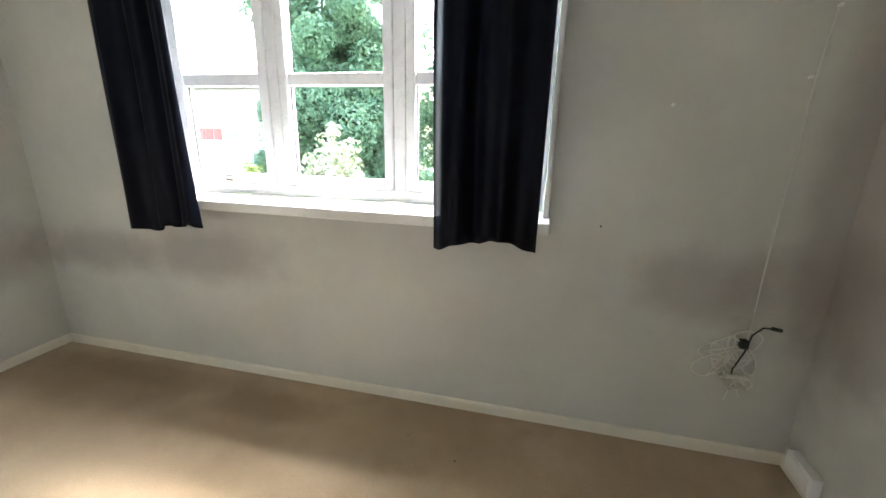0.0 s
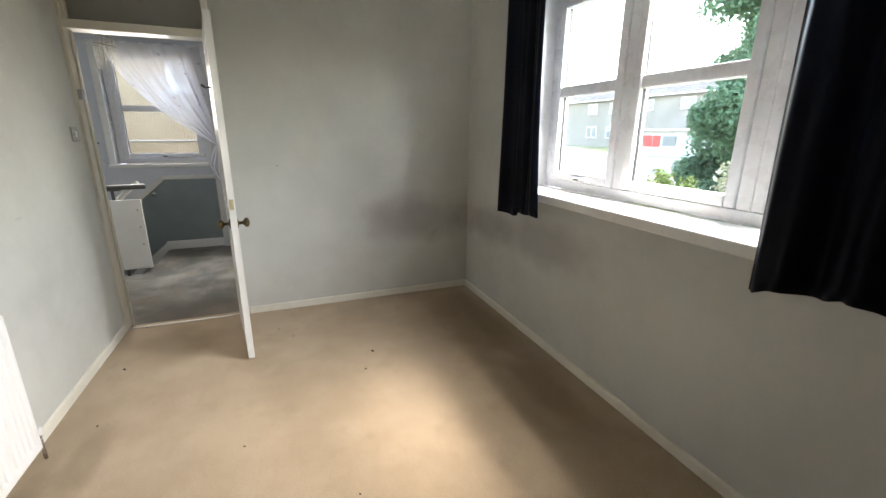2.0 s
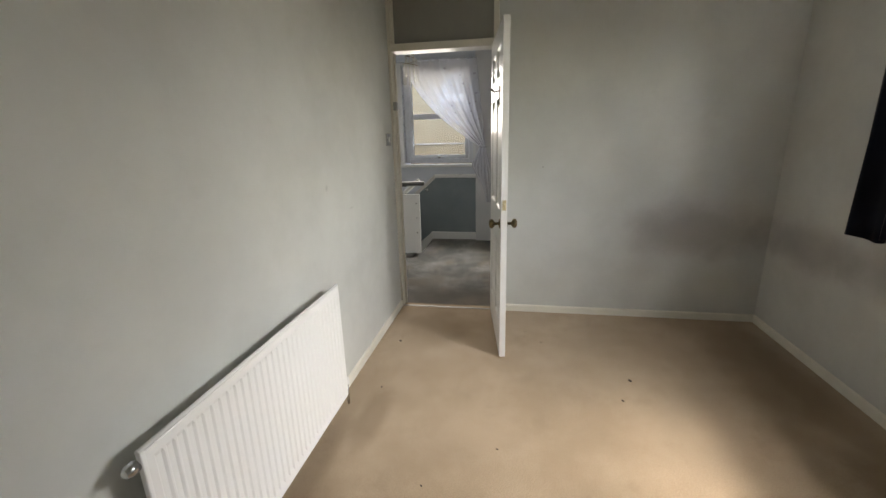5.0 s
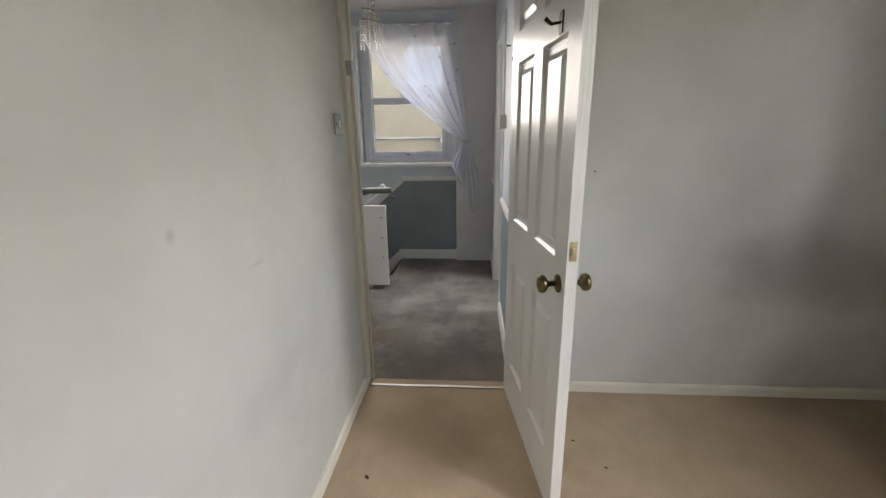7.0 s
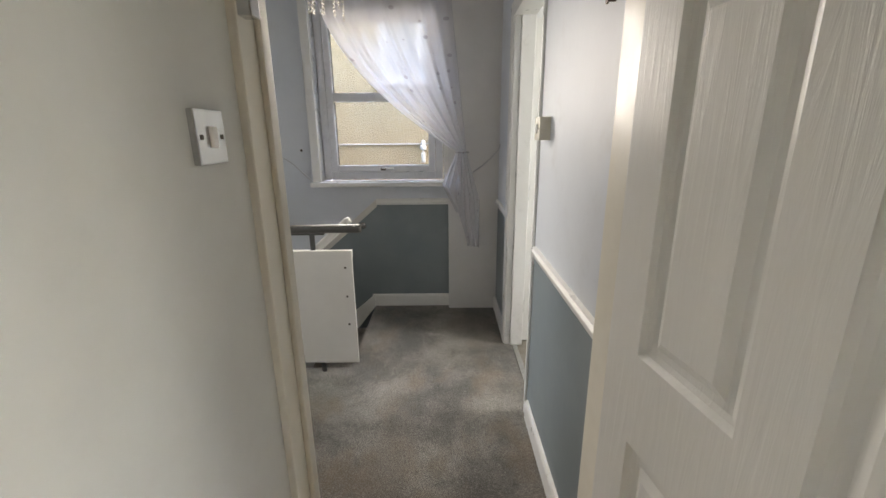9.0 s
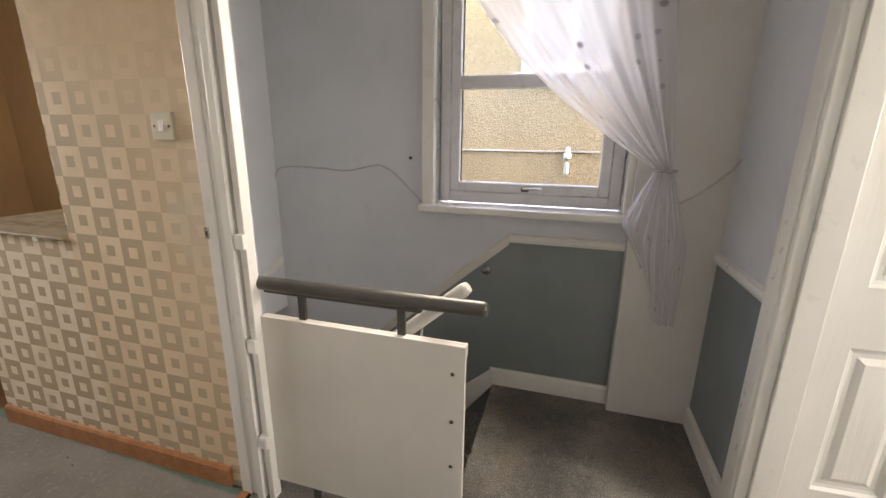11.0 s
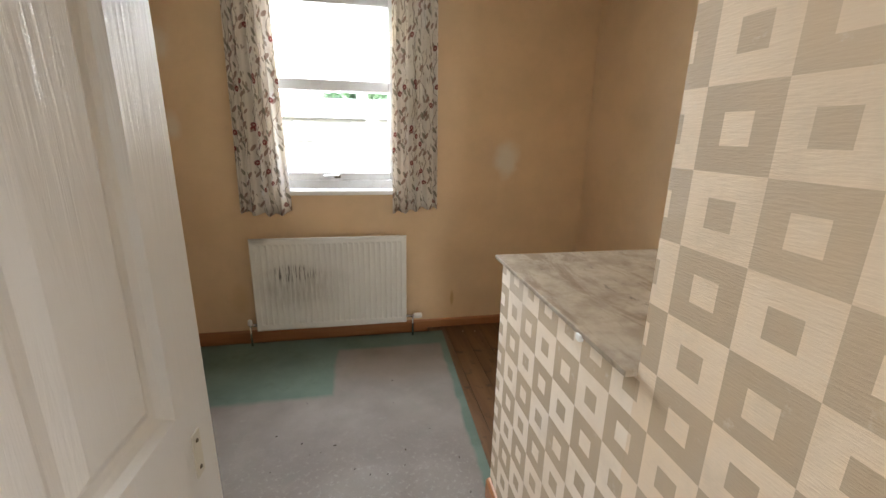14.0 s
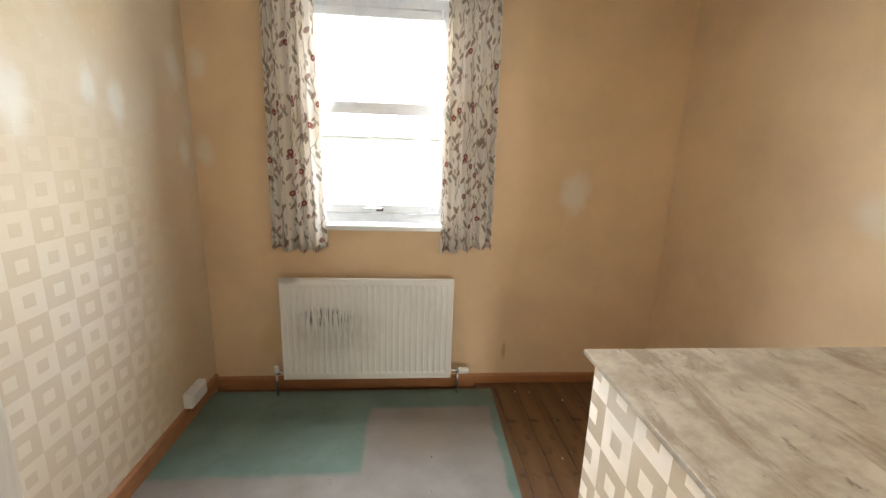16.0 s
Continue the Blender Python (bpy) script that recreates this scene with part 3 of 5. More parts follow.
def lathe(bm, profile, m=Matrix(), n=20):
    """A turned shape: (radius, height) pairs about m's z axis."""
    rings = []
    for r, h in profile:
        rings.append([bm.verts.new(m @ Vector((r * math.cos(2 * math.pi * i / n), r * math.sin(2 * math.pi * i / n), h))) for i in range(n)])
    for a, b in zip(rings, rings[1:]):
        for i in range(n):
            bm.faces.new((a[i], a[(i + 1) % n], b[(i + 1) % n], b[i])).smooth = True
    bm.faces.new(rings[0][::-1])
    bm.faces.new(rings[-1])
    return bm


def tube(bm, pts, r, n=8):
    """A round bar along points."""
    pts = [Vector(p) for p in pts]
    rings = []
    for i, p in enumerate(pts):
        d = (pts[min(i + 1, len(pts) - 1)] - pts[max(i - 1, 0)]).normalized()
        q = d.to_track_quat("Z", "Y")
        rr = r[i] if isinstance(r, (list, tuple)) else r
        rings.append([bm.verts.new(p + q @ Vector((rr * math.cos(2 * math.pi * k / n), rr * math.sin(2 * math.pi * k / n), 0))) for k in range(n)])
    for a, b in zip(rings, rings[1:]):
        for k in range(n):
            bm.faces.new((a[k], a[(k + 1) % n], b[(k + 1) % n], b[k])).smooth = True
    bm.faces.new(rings[0][::-1])
    bm.faces.new(rings[-1])
    return bm


def smooth_line(pts, n=6):
    """Points along a smooth curve through the given ones."""
    p = [Vector(q) for q in pts]
    p = [p[0] * 2 - p[1]] + p + [p[-1] * 2 - p[-2]]
    out = []
    for a, b, c, d in zip(p, p[1:], p[2:], p[3:]):
        for k in range(n):
            t = k / n
            out.append(0.5 * (2 * b + (c - a) * t + (2 * a - 5 * b + 4 * c - d) * t * t + (3 * b - a - 3 * c + d) * t ** 3))
    return out + [p[-2]]


def swept(profile, a, b, out, up=(0, 0, 1)):
    """A moulding: the (out, up) profile drawn from a to b."""
    bm = bmesh.new()
    out, up = Vector(out), Vector(up)
    ends = [[bm.verts.new(Vector(p) + out * u + up * w) for u, w in profile] for p in (a, b)]
    k = len(profile)
    for i in range(k):
        bm.faces.new((ends[0][i], ends[0][(i + 1) % k], ends[1][(i + 1) % k], ends[1][i]))
    bm.faces.new(ends[0][::-1])
    bm.faces.new(ends[1])
    bmesh.ops.recalc_face_normals(bm, faces=bm.faces)
    return bm


def mesh_of(name, bm, mats):
    me = bpy.data.meshes.new(name)
    bm.to_mesh(me)
    bm.free()
    for m in mats if isinstance(mats, (list, tuple)) else [mats]:
        me.materials.append(m)
    return me


def structure(name, bm, mats, label="", category=""):
    return tagged(new(name, mesh_of(name, bm, mats)), label, category or name.split("_")[0], kind="structure")


def thing(name, at, label, category, group="", kind="", m=None):
    ob = new(name)
    ob.empty_display_size = 0.05
    ob.matrix_world = m if m is not None else Matrix.Translation(at)
    return tagged(ob, label, category, group, kind)


def part(name, bm, mat, parent, label="", local=False):
    """One mesh under a thing or a part; world coordinates unless local."""
    if not local:
        base = Vector((0, 0, 0))
        p = parent
        while p is not None:
            base += p.location
            p = p.parent
        bmesh.ops.translate(bm, verts=bm.verts[:], vec=-base)
    ob = new(name, mesh_of(name, bm, mat))
    ob.parent = parent
    return tagged(ob, label)


def wall(name, axis, u0, u1, t0, t1, z0, z1, holes, mats, label):
    """A wall with openings. axis: the direction it runs along, 0 or 1; mats: the low side, the high side, and the reveals."""
    us = sorted({u0, u1, *[h[0] for h in holes], *[h[1] for h in holes]})
    zs = sorted({z0, z1, *[h[2] for h in holes], *[h[3] for h in holes]})

    def solid(i, k):
        if not (0 <= i < len(us) - 1 and 0 <= k < len(zs) - 1):
            return False
        u, z = (us[i] + us[i + 1]) / 2, (zs[k] + zs[k + 1]) / 2
        return not any(h[0] < u < h[1] and h[2] < z < h[3] for h in holes)

    bm = bmesh.new()

    def quad(pts, mi):
        vs = [bm.verts.new((u, t, z) if axis == 0 else (t, u, z)) for u, t, z in pts]
        bm.faces.new(vs).material_index = mi

    for i in range(len(us) - 1):
        for k in range(len(zs) - 1):
            if not solid(i, k):
                continue
            a, b, c, d = us[i], us[i + 1], zs[k], zs[k + 1]
            quad([(a, t0, c), (b, t0, c), (b, t0, d), (a, t0, d)], 0)
            quad([(a, t1, c), (a, t1, d), (b, t1, d), (b, t1, c)], 1)
            if not solid(i - 1, k):
                quad([(a, t0, c), (a, t0, d), (a, t1, d), (a, t1, c)], 2)
            if not solid(i + 1, k):
                quad([(b, t0, c), (b, t1, c), (b, t1, d), (b, t0, d)], 2)
            if not solid(i, k - 1):
                quad([(a, t0, c), (a, t1, c), (b, t1, c), (b, t0, c)], 2)
            if not solid(i, k + 1):
                quad([(a, t0, d), (b, t0, d), (b, t1, d), (a, t1, d)], 2)
    bmesh.ops.remove_doubles(bm, verts=bm.verts[:], dist=1e-5)
    bmesh.ops.recalc_face_normals(bm, faces=bm.faces[:])
    return structure(name, bm, mats, label, "wall")


CEIL = 2.42
SLAB = -0.22
DOWN = -2.70

# ---- floors and ceiling ----
bm = bmesh.new()
box(bm, -2.99, 1.22, -0.68, 2.02, SLAB, 0)
structure("floor_bedroom", bm, TAN_CARPET, "worn tan carpet with dark dirt by the radiator, darker along the window wall", "floor")
bm = bmesh.new()
box(bm, -4.33, -2.99, -1.64, 0.16, SLAB, 0)
box(bm, -5.45, -4.33, -0.87, 0.16, SLAB, 0)
structure("floor_landing", bm, GREY_CARPET, "patchy worn dark grey carpet on the landing", "floor")
bm = bmesh.new()
box(bm, -4.75, -3.05, 0.16, 2.1, SLAB, -0.004)
structure("floor_bathroom", bm, LAMINATE, "grey oak effect lino beyond the bathroom door", "floor")
bm = bmesh.new()
box(bm, -5.45, -2.60, -4.65, -1.64, SLAB, -0.03)
structure("floor_small_bedroom", bm, BOARD_WOOD, "dark wooden subfloor under the boards", "floor")
bm = bmesh.new()
box(bm, -4.335, -2.68, -4.49, -1.66, -0.03, 0)
for v in bm.verts:
    if v.co.x < -4 and v.co.y > -2:
        v.co.x = -4.245
structure("carpet_small_bedroom", bm, ROOM2_CARPET, "old sea-green carpet faded to pinkish grey where walked on", "carpet")
bm = bmesh.new()
box(bm, -5.75, 1.6, -5.0, 2.3, CEIL, CEIL + 0.2)
structure("ceiling", bm, CEILING_WHITE, "plain off-white painted ceiling", "ceiling")
bm = bmesh.new()
box(bm, -5.75, 1.6, 2.3, 2.36, CEIL + 0.02, CEIL + 0.2)
box(bm, -5.75, 1.6, -5.25, -5.0, CEIL + 0.02, CEIL + 0.2)
structure("eaves_soffit", bm, FASCIA, "white boarded eaves above the windows", "eaves")

# ---- walls ----
G, L = GREY_WALL, LANDING_WALL
W1 = (-1.97, 0.09, 1.02, 2.22)
BATH_W = (-4.3, -3.5, 1.1, 2.1)
wall("wall_north", 0, -2.93, 1.5, 2.02, 2.30, DOWN, CEIL, [W1], (G, DIMMED_RENDER, UPVC), "dull grey painted wall with brown smudges below the window")
wall("wall_east", 1, -0.68, 2.02, 1.22, 1.5, DOWN, CEIL, [], (G, DIMMED_RENDER, G), "dull grey painted wall")
CUP = (-0.14, 0.62, SLAB, 1.99)
wall("wall_south", 0, -2.93, 1.5, -0.80, -0.68, SLAB, CEIL, [CUP], (L, G, CREAM_GLOSS), "dull grey painted wall behind the radiator")
bm = bmesh.new()
box(bm, -0.3, 0.8, -1.35, -1.25, SLAB, CEIL)
box(bm, -0.4, -0.3, -1.35, -0.8, SLAB, CEIL)
box(bm, 0.8, 0.9, -1.35, -0.8, SLAB, CEIL)
structure("wall_cupboard", bm, G, "plain wall inside the built-in cupboard", "wall")
D1 = (-0.679, 0.105, SLAB, CEIL)
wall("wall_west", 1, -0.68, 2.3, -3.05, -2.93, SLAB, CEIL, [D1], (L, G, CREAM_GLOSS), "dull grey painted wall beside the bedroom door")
bm = bmesh.new()
box(bm, -3.05, -2.99, -1.62, -0.68, SLAB, CEIL)
structure("wall_landing_east", bm, L, "plain painted landing wall", "wall")
BD = (-4.63, -3.89, SLAB, 1.99)
wall("wall_landing_north", 0, -5.45, -3.05, 0.11, 0.21, SLAB, CEIL, [BD], (L, BATH_WHITE, GLOSS_WHITE), "two-tone lilac and slate landing wall")
LW = (-1.22, -0.30, 1.0, 2.25)
wall("wall_landing_west", 1, -2.36, 2.3, -5.56, -5.28, DOWN, CEIL, [LW], (PEBBLEDASH, L, UPVC), "two-tone lilac and slate wall of the stairwell")
bm = bmesh.new()
box(bm, -5.28, -5.21, -0.265, 0.11, 0, CEIL)
structure("pier", bm, PIER_PAINT, "pale painted chimney pier in the landing corner", "pier")
RD = (-4.25, -3.46, SLAB, 1.99)
wall("wall_small_bedroom_north", 0, -4.25, -2.55, -1.70, -1.585, SLAB, CEIL, [RD], (PALE_WALLPAPER, L, GLOSS_WHITE), "wall of the small bedroom beside its door")
bm = bmesh.new()
box(bm, -4.335, -4.25, -2.375, -1.585, SLAB, CEIL)
ob = structure("wall_papered", bm, [L, WALLPAPER], "wall in faded square-patterned wallpaper", "wall")
for f in ob.data.polygons:
    f.material_index = 1 if f.normal.x > 0.5 else 0
bm = bmesh.new()
box(bm, -5.45, -4.335, -2.375, -2.22, 0.3, CEIL)
ob = structure("wall_stair_end", bm, [L, TAN_WALL], "lilac wall at the end of the stairwell", "wall")
for f in ob.data.polygons:
    f.material_index = 1 if f.normal.y < -0.5 else 0
bm = bmesh.new()
box(bm, -4.33, -4.23, -3.06, -0.87, DOWN, SLAB)
box(bm, -5.28, -4.33, -3.16, -3.06, DOWN, SLAB)
box(bm, -5.28, -4.33, -0.87, -0.77, DOWN, SLAB)
structure("wall_stairwell", bm, L, "painted walls of the stairwell below the landing", "wall")
W2 = (-4.10, -3.20, 0.985, 2.20)
wall("wall_small_bedroom_south", 0, -5.65, -2.4, -4.87, -4.575, DOWN, CEIL, [W2], (DIMMED_RENDER, TAN_WALL, UPVC), "ochre painted wall with white filler patches")
wall("wall_small_bedroom_east", 1, -4.575, -1.70, -2.682, -2.55, DOWN, CEIL, [], (PALE_WALLPAPER, DIMMED_RENDER, L), "ochre wall with pale square wallpaper showing through")
wall("wall_small_bedroom_west", 1, -4.575, -2.36, -5.65, -5.36, DOWN, CEIL, [], (PEBBLEDASH, TAN_WALL, L), "ochre painted wall with filler patches")
wall("wall_bathroom_north", 0, -5.56, -2.95, 2.1, 2.3, DOWN, CEIL, [BATH_W], (BATH_WHITE, DIMMED_RENDER, UPVC), "plain white bathroom wall")
bm = bmesh.new()
box(bm, -4.85, -4.75, 0.21, 2.1, SLAB, CEIL)
structure("wall_bathroom_west", bm, BATH_WHITE, "plain white bathroom wall", "wall")
bm = bmesh.new()
box(bm, -5.28, -4.25, -3.16, -0.77, DOWN - 0.1, DOWN)
structure("floor_hall", bm, GREY_CARPET, "dark hall floor at the foot of the stairs", "floor")

# transom board over the bedroom door
bm = bmesh.new()
box(bm, -3.02, -2.985, -0.66, 0.083, 2.035, CEIL)
structure("transom_board", bm, TRANSOM_GREY, "dark grey painted board over the bedroom door", "panel")


# ---- skirtings, dado rails, casings ----
SKIRT = [(0, 0), (0.014, 0), (0.014, 0.043), (0.010, 0.052), (0, 0.055)]
TALL_SKIRT = [(0, 0), (0.016, 0), (0.016, 0.085), (0.010, 0.098), (0, 0.1)]
DADO = [(0, -0.022), (0.014, -0.018), (0.02, -0.004), (0.02, 0.006), (0.012, 0.016), (0.016, 0.022), (0, 0.026)]
for a, b, out in (((-2.95, 2.02, 0), (1.22, 2.02, 0), (0, -1, 0)), ((1.22, 2.006, 0), (1.22, -0.68, 0), (-1, 0, 0)),
                  ((-2.93, 0.15, 0), (-2.93, 2.006, 0), (1, 0, 0)), ((-2.92, -0.68, 0), (-0.205, -0.68, 0), (0, 1, 0))):
    structure("baseboard", swept(SKIRT, a, b, out), CREAM_GLOSS, "chipped cream painted skirting board", "skirting")
for a, b, out in (((-5.28, -0.89, 0), (-5.28, -0.265, 0), (1, 0, 0)), ((-5.21, 0.11, 0), (-4.70, 0.11, 0), (0, -1, 0)), ((-3.86, 0.11, 0), (-3.07, 0.11, 0), (0, -1, 0))):
    structure("baseboard", swept(TALL_SKIRT, a, b, out), GLOSS_WHITE, "white gloss skirting board on the landing", "skirting")
for a, b, out in (((-5.36, -4.575, -0.03), (-2.682, -4.575, -0.03), (0, 1, 0)), ((-2.682, -4.56, 0), (-2.682, -1.72, 0), (-1, 0, 0)),
                  ((-4.25, -3.07, 0), (-4.25, -1.74, 0), (1, 0, 0)), ((-5.36, -4.56, -0.03), (-5.36, -3.08, -0.03), (1, 0, 0))):
    structure("baseboard", swept([(0, 0), (0.016, 0), (0.016, 0.075), (0.008, 0.085), (0, 0.087)], a, b, out), SKIRTING_WOOD, "reddish-brown stained pine skirting board", "skirting")
for a, b, out in (((-5.28, -0.82, 0.86), (-5.28, -0.265, 0.86), (1, 0, 0)), ((-5.21, 0.11, 0.86), (-4.70, 0.11, 0.86), (0, -1, 0)),
                  ((-3.86, 0.11, 0.86), (-3.07, 0.11, 0.86), (0, -1, 0)), ((-5.26, -2.22, 0.61), (-4.95, -2.22, 0.50), (0, 1, 0))):
    structure("trim_dado", swept(DADO, a, b, out), GLOSS_WHITE, "white moulded dado rail", "dado rail")
structure("trim_dado", swept([(0, -0.03), (0.016, -0.028), (0.016, 0.026), (0, 0.03)], (-5.28, -0.82, 0.855), (-5.28, -2.22, -0.35), (1, 0, 0)),
          GUARD_WHITE, "sloping dado board following the stairs down", "dado rail")
bm = bmesh.new()
v = [bm.verts.new(p) for p in ((-5.28, -0.87, 0.0), (-5.28, -0.87, 0.10), (-5.28, -2.2, -1.04), (-5.28, -2.2, -1.26), (-5.28, -1.07, -0.26),
                               (-5.255, -0.87, 0.0), (-5.255, -0.87, 0.10), (-5.255, -2.2, -1.04), (-5.255, -2.2, -1.26), (-5.255, -1.07, -0.26))]
for q in ((0, 1, 2, 3, 4), (9, 8, 7, 6, 5), (0, 5, 6, 1), (1, 6, 7, 2), (2, 7, 8, 3), (3, 8, 9, 4), (4, 9, 5, 0)):
    bm.faces.new([v[i] for i in q])
bmesh.ops.recalc_face_normals(bm, faces=bm.faces[:])
structure("stair_string", bm, GLOSS_WHITE, "white painted stair string board", "trim")


def frame_set(name, pieces, mat, label):
    root = thing(name, (pieces[0][1][0], pieces[0][1][2], 0), label, "door frame", kind="structure")
    for nm, (x0, x1, y0, y1, z0, z1) in pieces:
        part(nm, bevelled(x0, x1, y0, y1, z0, z1, 0.004), mat, root)
    return root


frame_set("door_frame_bedroom", [
    ("jamb", (-3.06, -2.915, -0.70, -0.662, 0, CEIL)), ("jamb", (-3.06, -2.915, 0.085, 0.122, 0, CEIL)), ("head", (-3.06, -2.915, -0.662, 0.085, 1.985, 2.035)),
    ("stop", (-3.01, -2.985, -0.662, -0.648, 0, 1.985)), ("top_bead", (-2.985, -2.94, -0.662, 0.085, CEIL - 0.022, CEIL)), ("bead", (-2.985, -2.945, -0.662, -0.644, 2.035, CEIL - 0.022))],
    CREAM_GLOSS, "cream painted storey-height bedroom door frame")
structure("threshold_strip", bevelled(-2.938, -2.920, -0.662, 0.085, 0.0, 0.005, 0.002), STRIP_METAL, "thin metal threshold strip between two carpets", "threshold")
frame_set("door_frame_cupboard", [
    ("casing", (-0.20, -0.166, -0.69, -0.650, 0, 2.05)), ("inner_strip", (-0.166, -0.14, -0.69, -0.664, 0, 2.0)), ("casing", (0.62, 0.68, -0.69, -0.664, 0, 2.05)), ("head", (-0.14, 0.62, -0.69, -0.664, 1.99, 2.05)),
    ("stop", (-0.142, -0.125, -0.79, -0.745, 0, 1.99))], CREAM_GLOSS, "aged cream painted cupboard door casing")
frame_set("door_frame_bathroom", [
    ("casing", (-4.70, -4.622, 0.090, 0.118, 0, 2.06)), ("inner_casing", (-4.66, -4.605, 0.098, 0.135, 0, 2.0)), ("jamb", (-4.648, -4.592, 0.135, 0.215, 0, 1.985)), ("jamb", (-3.905, -3.885, 0.098, 0.215, 0, 1.985)),
    ("head", (-4.635, -3.885, 0.092, 0.215, 1.985, 2.06))], GLOSS_WHITE, "white gloss bathroom door frame")
frame_set("door_frame_small_bedroom", [
    ("jamb", (-4.262, -4.230, -1.682, -1.638, 0, CEIL)), ("jamb", (-4.262, -4.237, -1.638, -1.605, 0, CEIL)), ("edge_strip", (-4.275, -4.222, -1.605, -1.575, 0, CEIL)),
    ("outer_strip", (-4.275, -4.235, -1.560, -1.535, 0.0, CEIL)), ("back_strip", (-4.28, -4.255, -1.575, -1.560, 0.0, CEIL)),
    ("jamb", (-3.487, -3.445, -1.765, -1.565, 0, 2.02)), ("head", (-4.228, -3.475, -1.725, -1.565, 1.985, 2.05))],
    GLOSS_WHITE, "white gloss door frame of the small bedroom")
for z in (1.03, 0.66, 0.27):
    block = thing("bracket_block", (-4.24, -1.53, z), "small white painted block on the door frame edge", "bracket", "blocks on the frame edge")
    part("block", bevelled(-4.236, -4.216, -1.562, -1.528, z - 0.025, z + 0.025, 0.004), GLOSS_WHITE, block)
bm = bmesh.new()
box(bm, -4.24, -3.475, -1.68, -1.65, 0.0, 0.008)
structure("threshold_bar", bm, SKIRTING_WOOD, "dark wooden threshold bar under the small bedroom door", "threshold")
bm = bmesh.new()
box(bm, -4.62, -3.90, 0.15, 0.18, -0.004, 0.005)
structure("threshold_trim", bm, CHROME, "metal trim between landing carpet and lino", "threshold")


# ---- windows ----
def window(name, along, across, lo, hi, z0, z1, mullions, transom, inward, label, sill=None, trim=0.0, opening=()):
    """A white plastic window. along: 0 or 1, the axis that it runs on; across: the plane of its glass; inward: +1 or -1 on the other axis.
    mullions: (start, end) of each upright between lights; transom: (z, z)."""
    def bx(u0, u1, d0, d1, a, b, w=0.006):
        p, q = across + inward * d0, across + inward * d1
        p, q = min(p, q), max(p, q)
        return bevelled(u0, u1, p, q, a, b, w) if along == 0 else bevelled(p, q, u0, u1, a, b, w)

    mid = (lo + hi) / 2
    root = thing(name, (mid, across, z0) if along == 0 else (across, mid, z0), label, "window", kind="structure")
    f = 0.055
    for nm, u0, u1, a, b in (("window_frame", lo, lo + f, z0, z1), ("window_frame", hi - f, hi, z0, z1), ("bottom_rail", lo + f, hi - f, z0, z0 + f), ("top_rail", lo + f, hi - f, z1 - f, z1)):
        part(nm, bx(u0, u1, -0.035, 0.04, a, b), UPVC, root)
    lights = []
    start = lo + f
    for a, b in mullions:
        part("mullion", bx((a + b) / 2 - 0.03, (a + b) / 2 + 0.03, -0.035, 0.04, z0 + f, z1 - f), UPVC, root)
        lights.append((start, (a + b) / 2 - 0.03))
        start = (a + b) / 2 + 0.03
    lights.append((start, hi - f))
    for i, (u0, u1) in enumerate(lights):
        s, d = 0.052, (0.052 if i in opening else 0.046)
        a0, a1 = z0 + f, z1 - f
        sash = part("sash", bx(u0 + 0.002, u0 + s, -0.02, d, a0 + 0.002, a1 - 0.002, 0.01), UPVC, root)
        part("sash_stile", bx(u1 - s, u1 - 0.002, -0.02, d, a0 + 0.002, a1 - 0.002, 0.01), UPVC, root)
        part("sash_rail", bx(u0 + s, u1 - s, -0.02, d, a0 + 0.002, a0 + s, 0.01), UPVC, root)
        part("sash_rail", bx(u0 + s, u1 - s, -0.02, d, a1 - s, a1 - 0.002, 0.01), UPVC, root)
        part("glazing_bar", bx(u0 + s, u1 - s, -0.02, d - 0.006, transom[0], transom[1], 0.01), UPVC, root)
        for a, b in ((a0 + s, transom[0]), (transom[1], a1 - s)):
            pane = part("pane", bx(u0 + s - 0.004, u1 - s + 0.004, -0.004, 0.004, a - 0.004, b + 0.004, 0.001), GLASS, root)
            pane.visible_shadow = False
            part("gasket", bx(u0 + s, u0 + s + 0.004, 0.004, 0.02, a, b, 0.001), BLACK_PLASTIC, pane, local=False)
        if i in opening:
            c = (u0 + u1) / 2
            h = part("handle", bx(c - 0.02, c + 0.02, d, d + 0.014, a0 + 0.014, a0 + 0.036, 0.004), DARK_METAL, root, "window handle with a dark pivot")
            part("lever", bx(c - 0.012, c + 0.085, d + 0.014, d + 0.026, a0 + 0.026, a0 + 0.036, 0.004), CHROME, h)
    if sill:
        s0, s1, front, top, th = sill
        a, b = across + inward * 0.03, front
        a, b = min(a, b), max(a, b)
        part("window_sill", bevelled(s0, s1, a, b, top - th, top, 0.008) if along == 0 else bevelled(a, b, s0, s1, top - th, top, 0.008), GLOSS_WHITE, root, "white gloss painted sill board")
    return root


window("window_1", 0, 2.20, -1.96, 0.085, 1.052, 2.215, [(-1.36, -1.25), (-0.68, -0.57)], (1.612, 1.674), -1, "white plastic three-light window with dark curtains", (-1.99, 0.118, 1.885, 1.05, 0.05), opening=(0,))
window("window_2", 1, -5.37, -1.215, -0.305, 1.03, 2.24, [], (1.598, 1.660), 1, "white plastic landing window with a sheer curtain", (-1.295, -0.235, -5.19, 1.022, 0.035), opening=(0,))
window("window_3", 0, -4.68, -4.095, -3.205, 1.0, 2.19, [], (1.60, 1.668), 1, "white plastic window of the small bedroom", (-4.11, -3.19, -4.53, 1.0, 0.03), opening=(0,))
window("window_4", 0, 2.22, -4.295, -3.505, 1.105, 2.095, [], (1.55, 1.6), -1, "white plastic bathroom window")
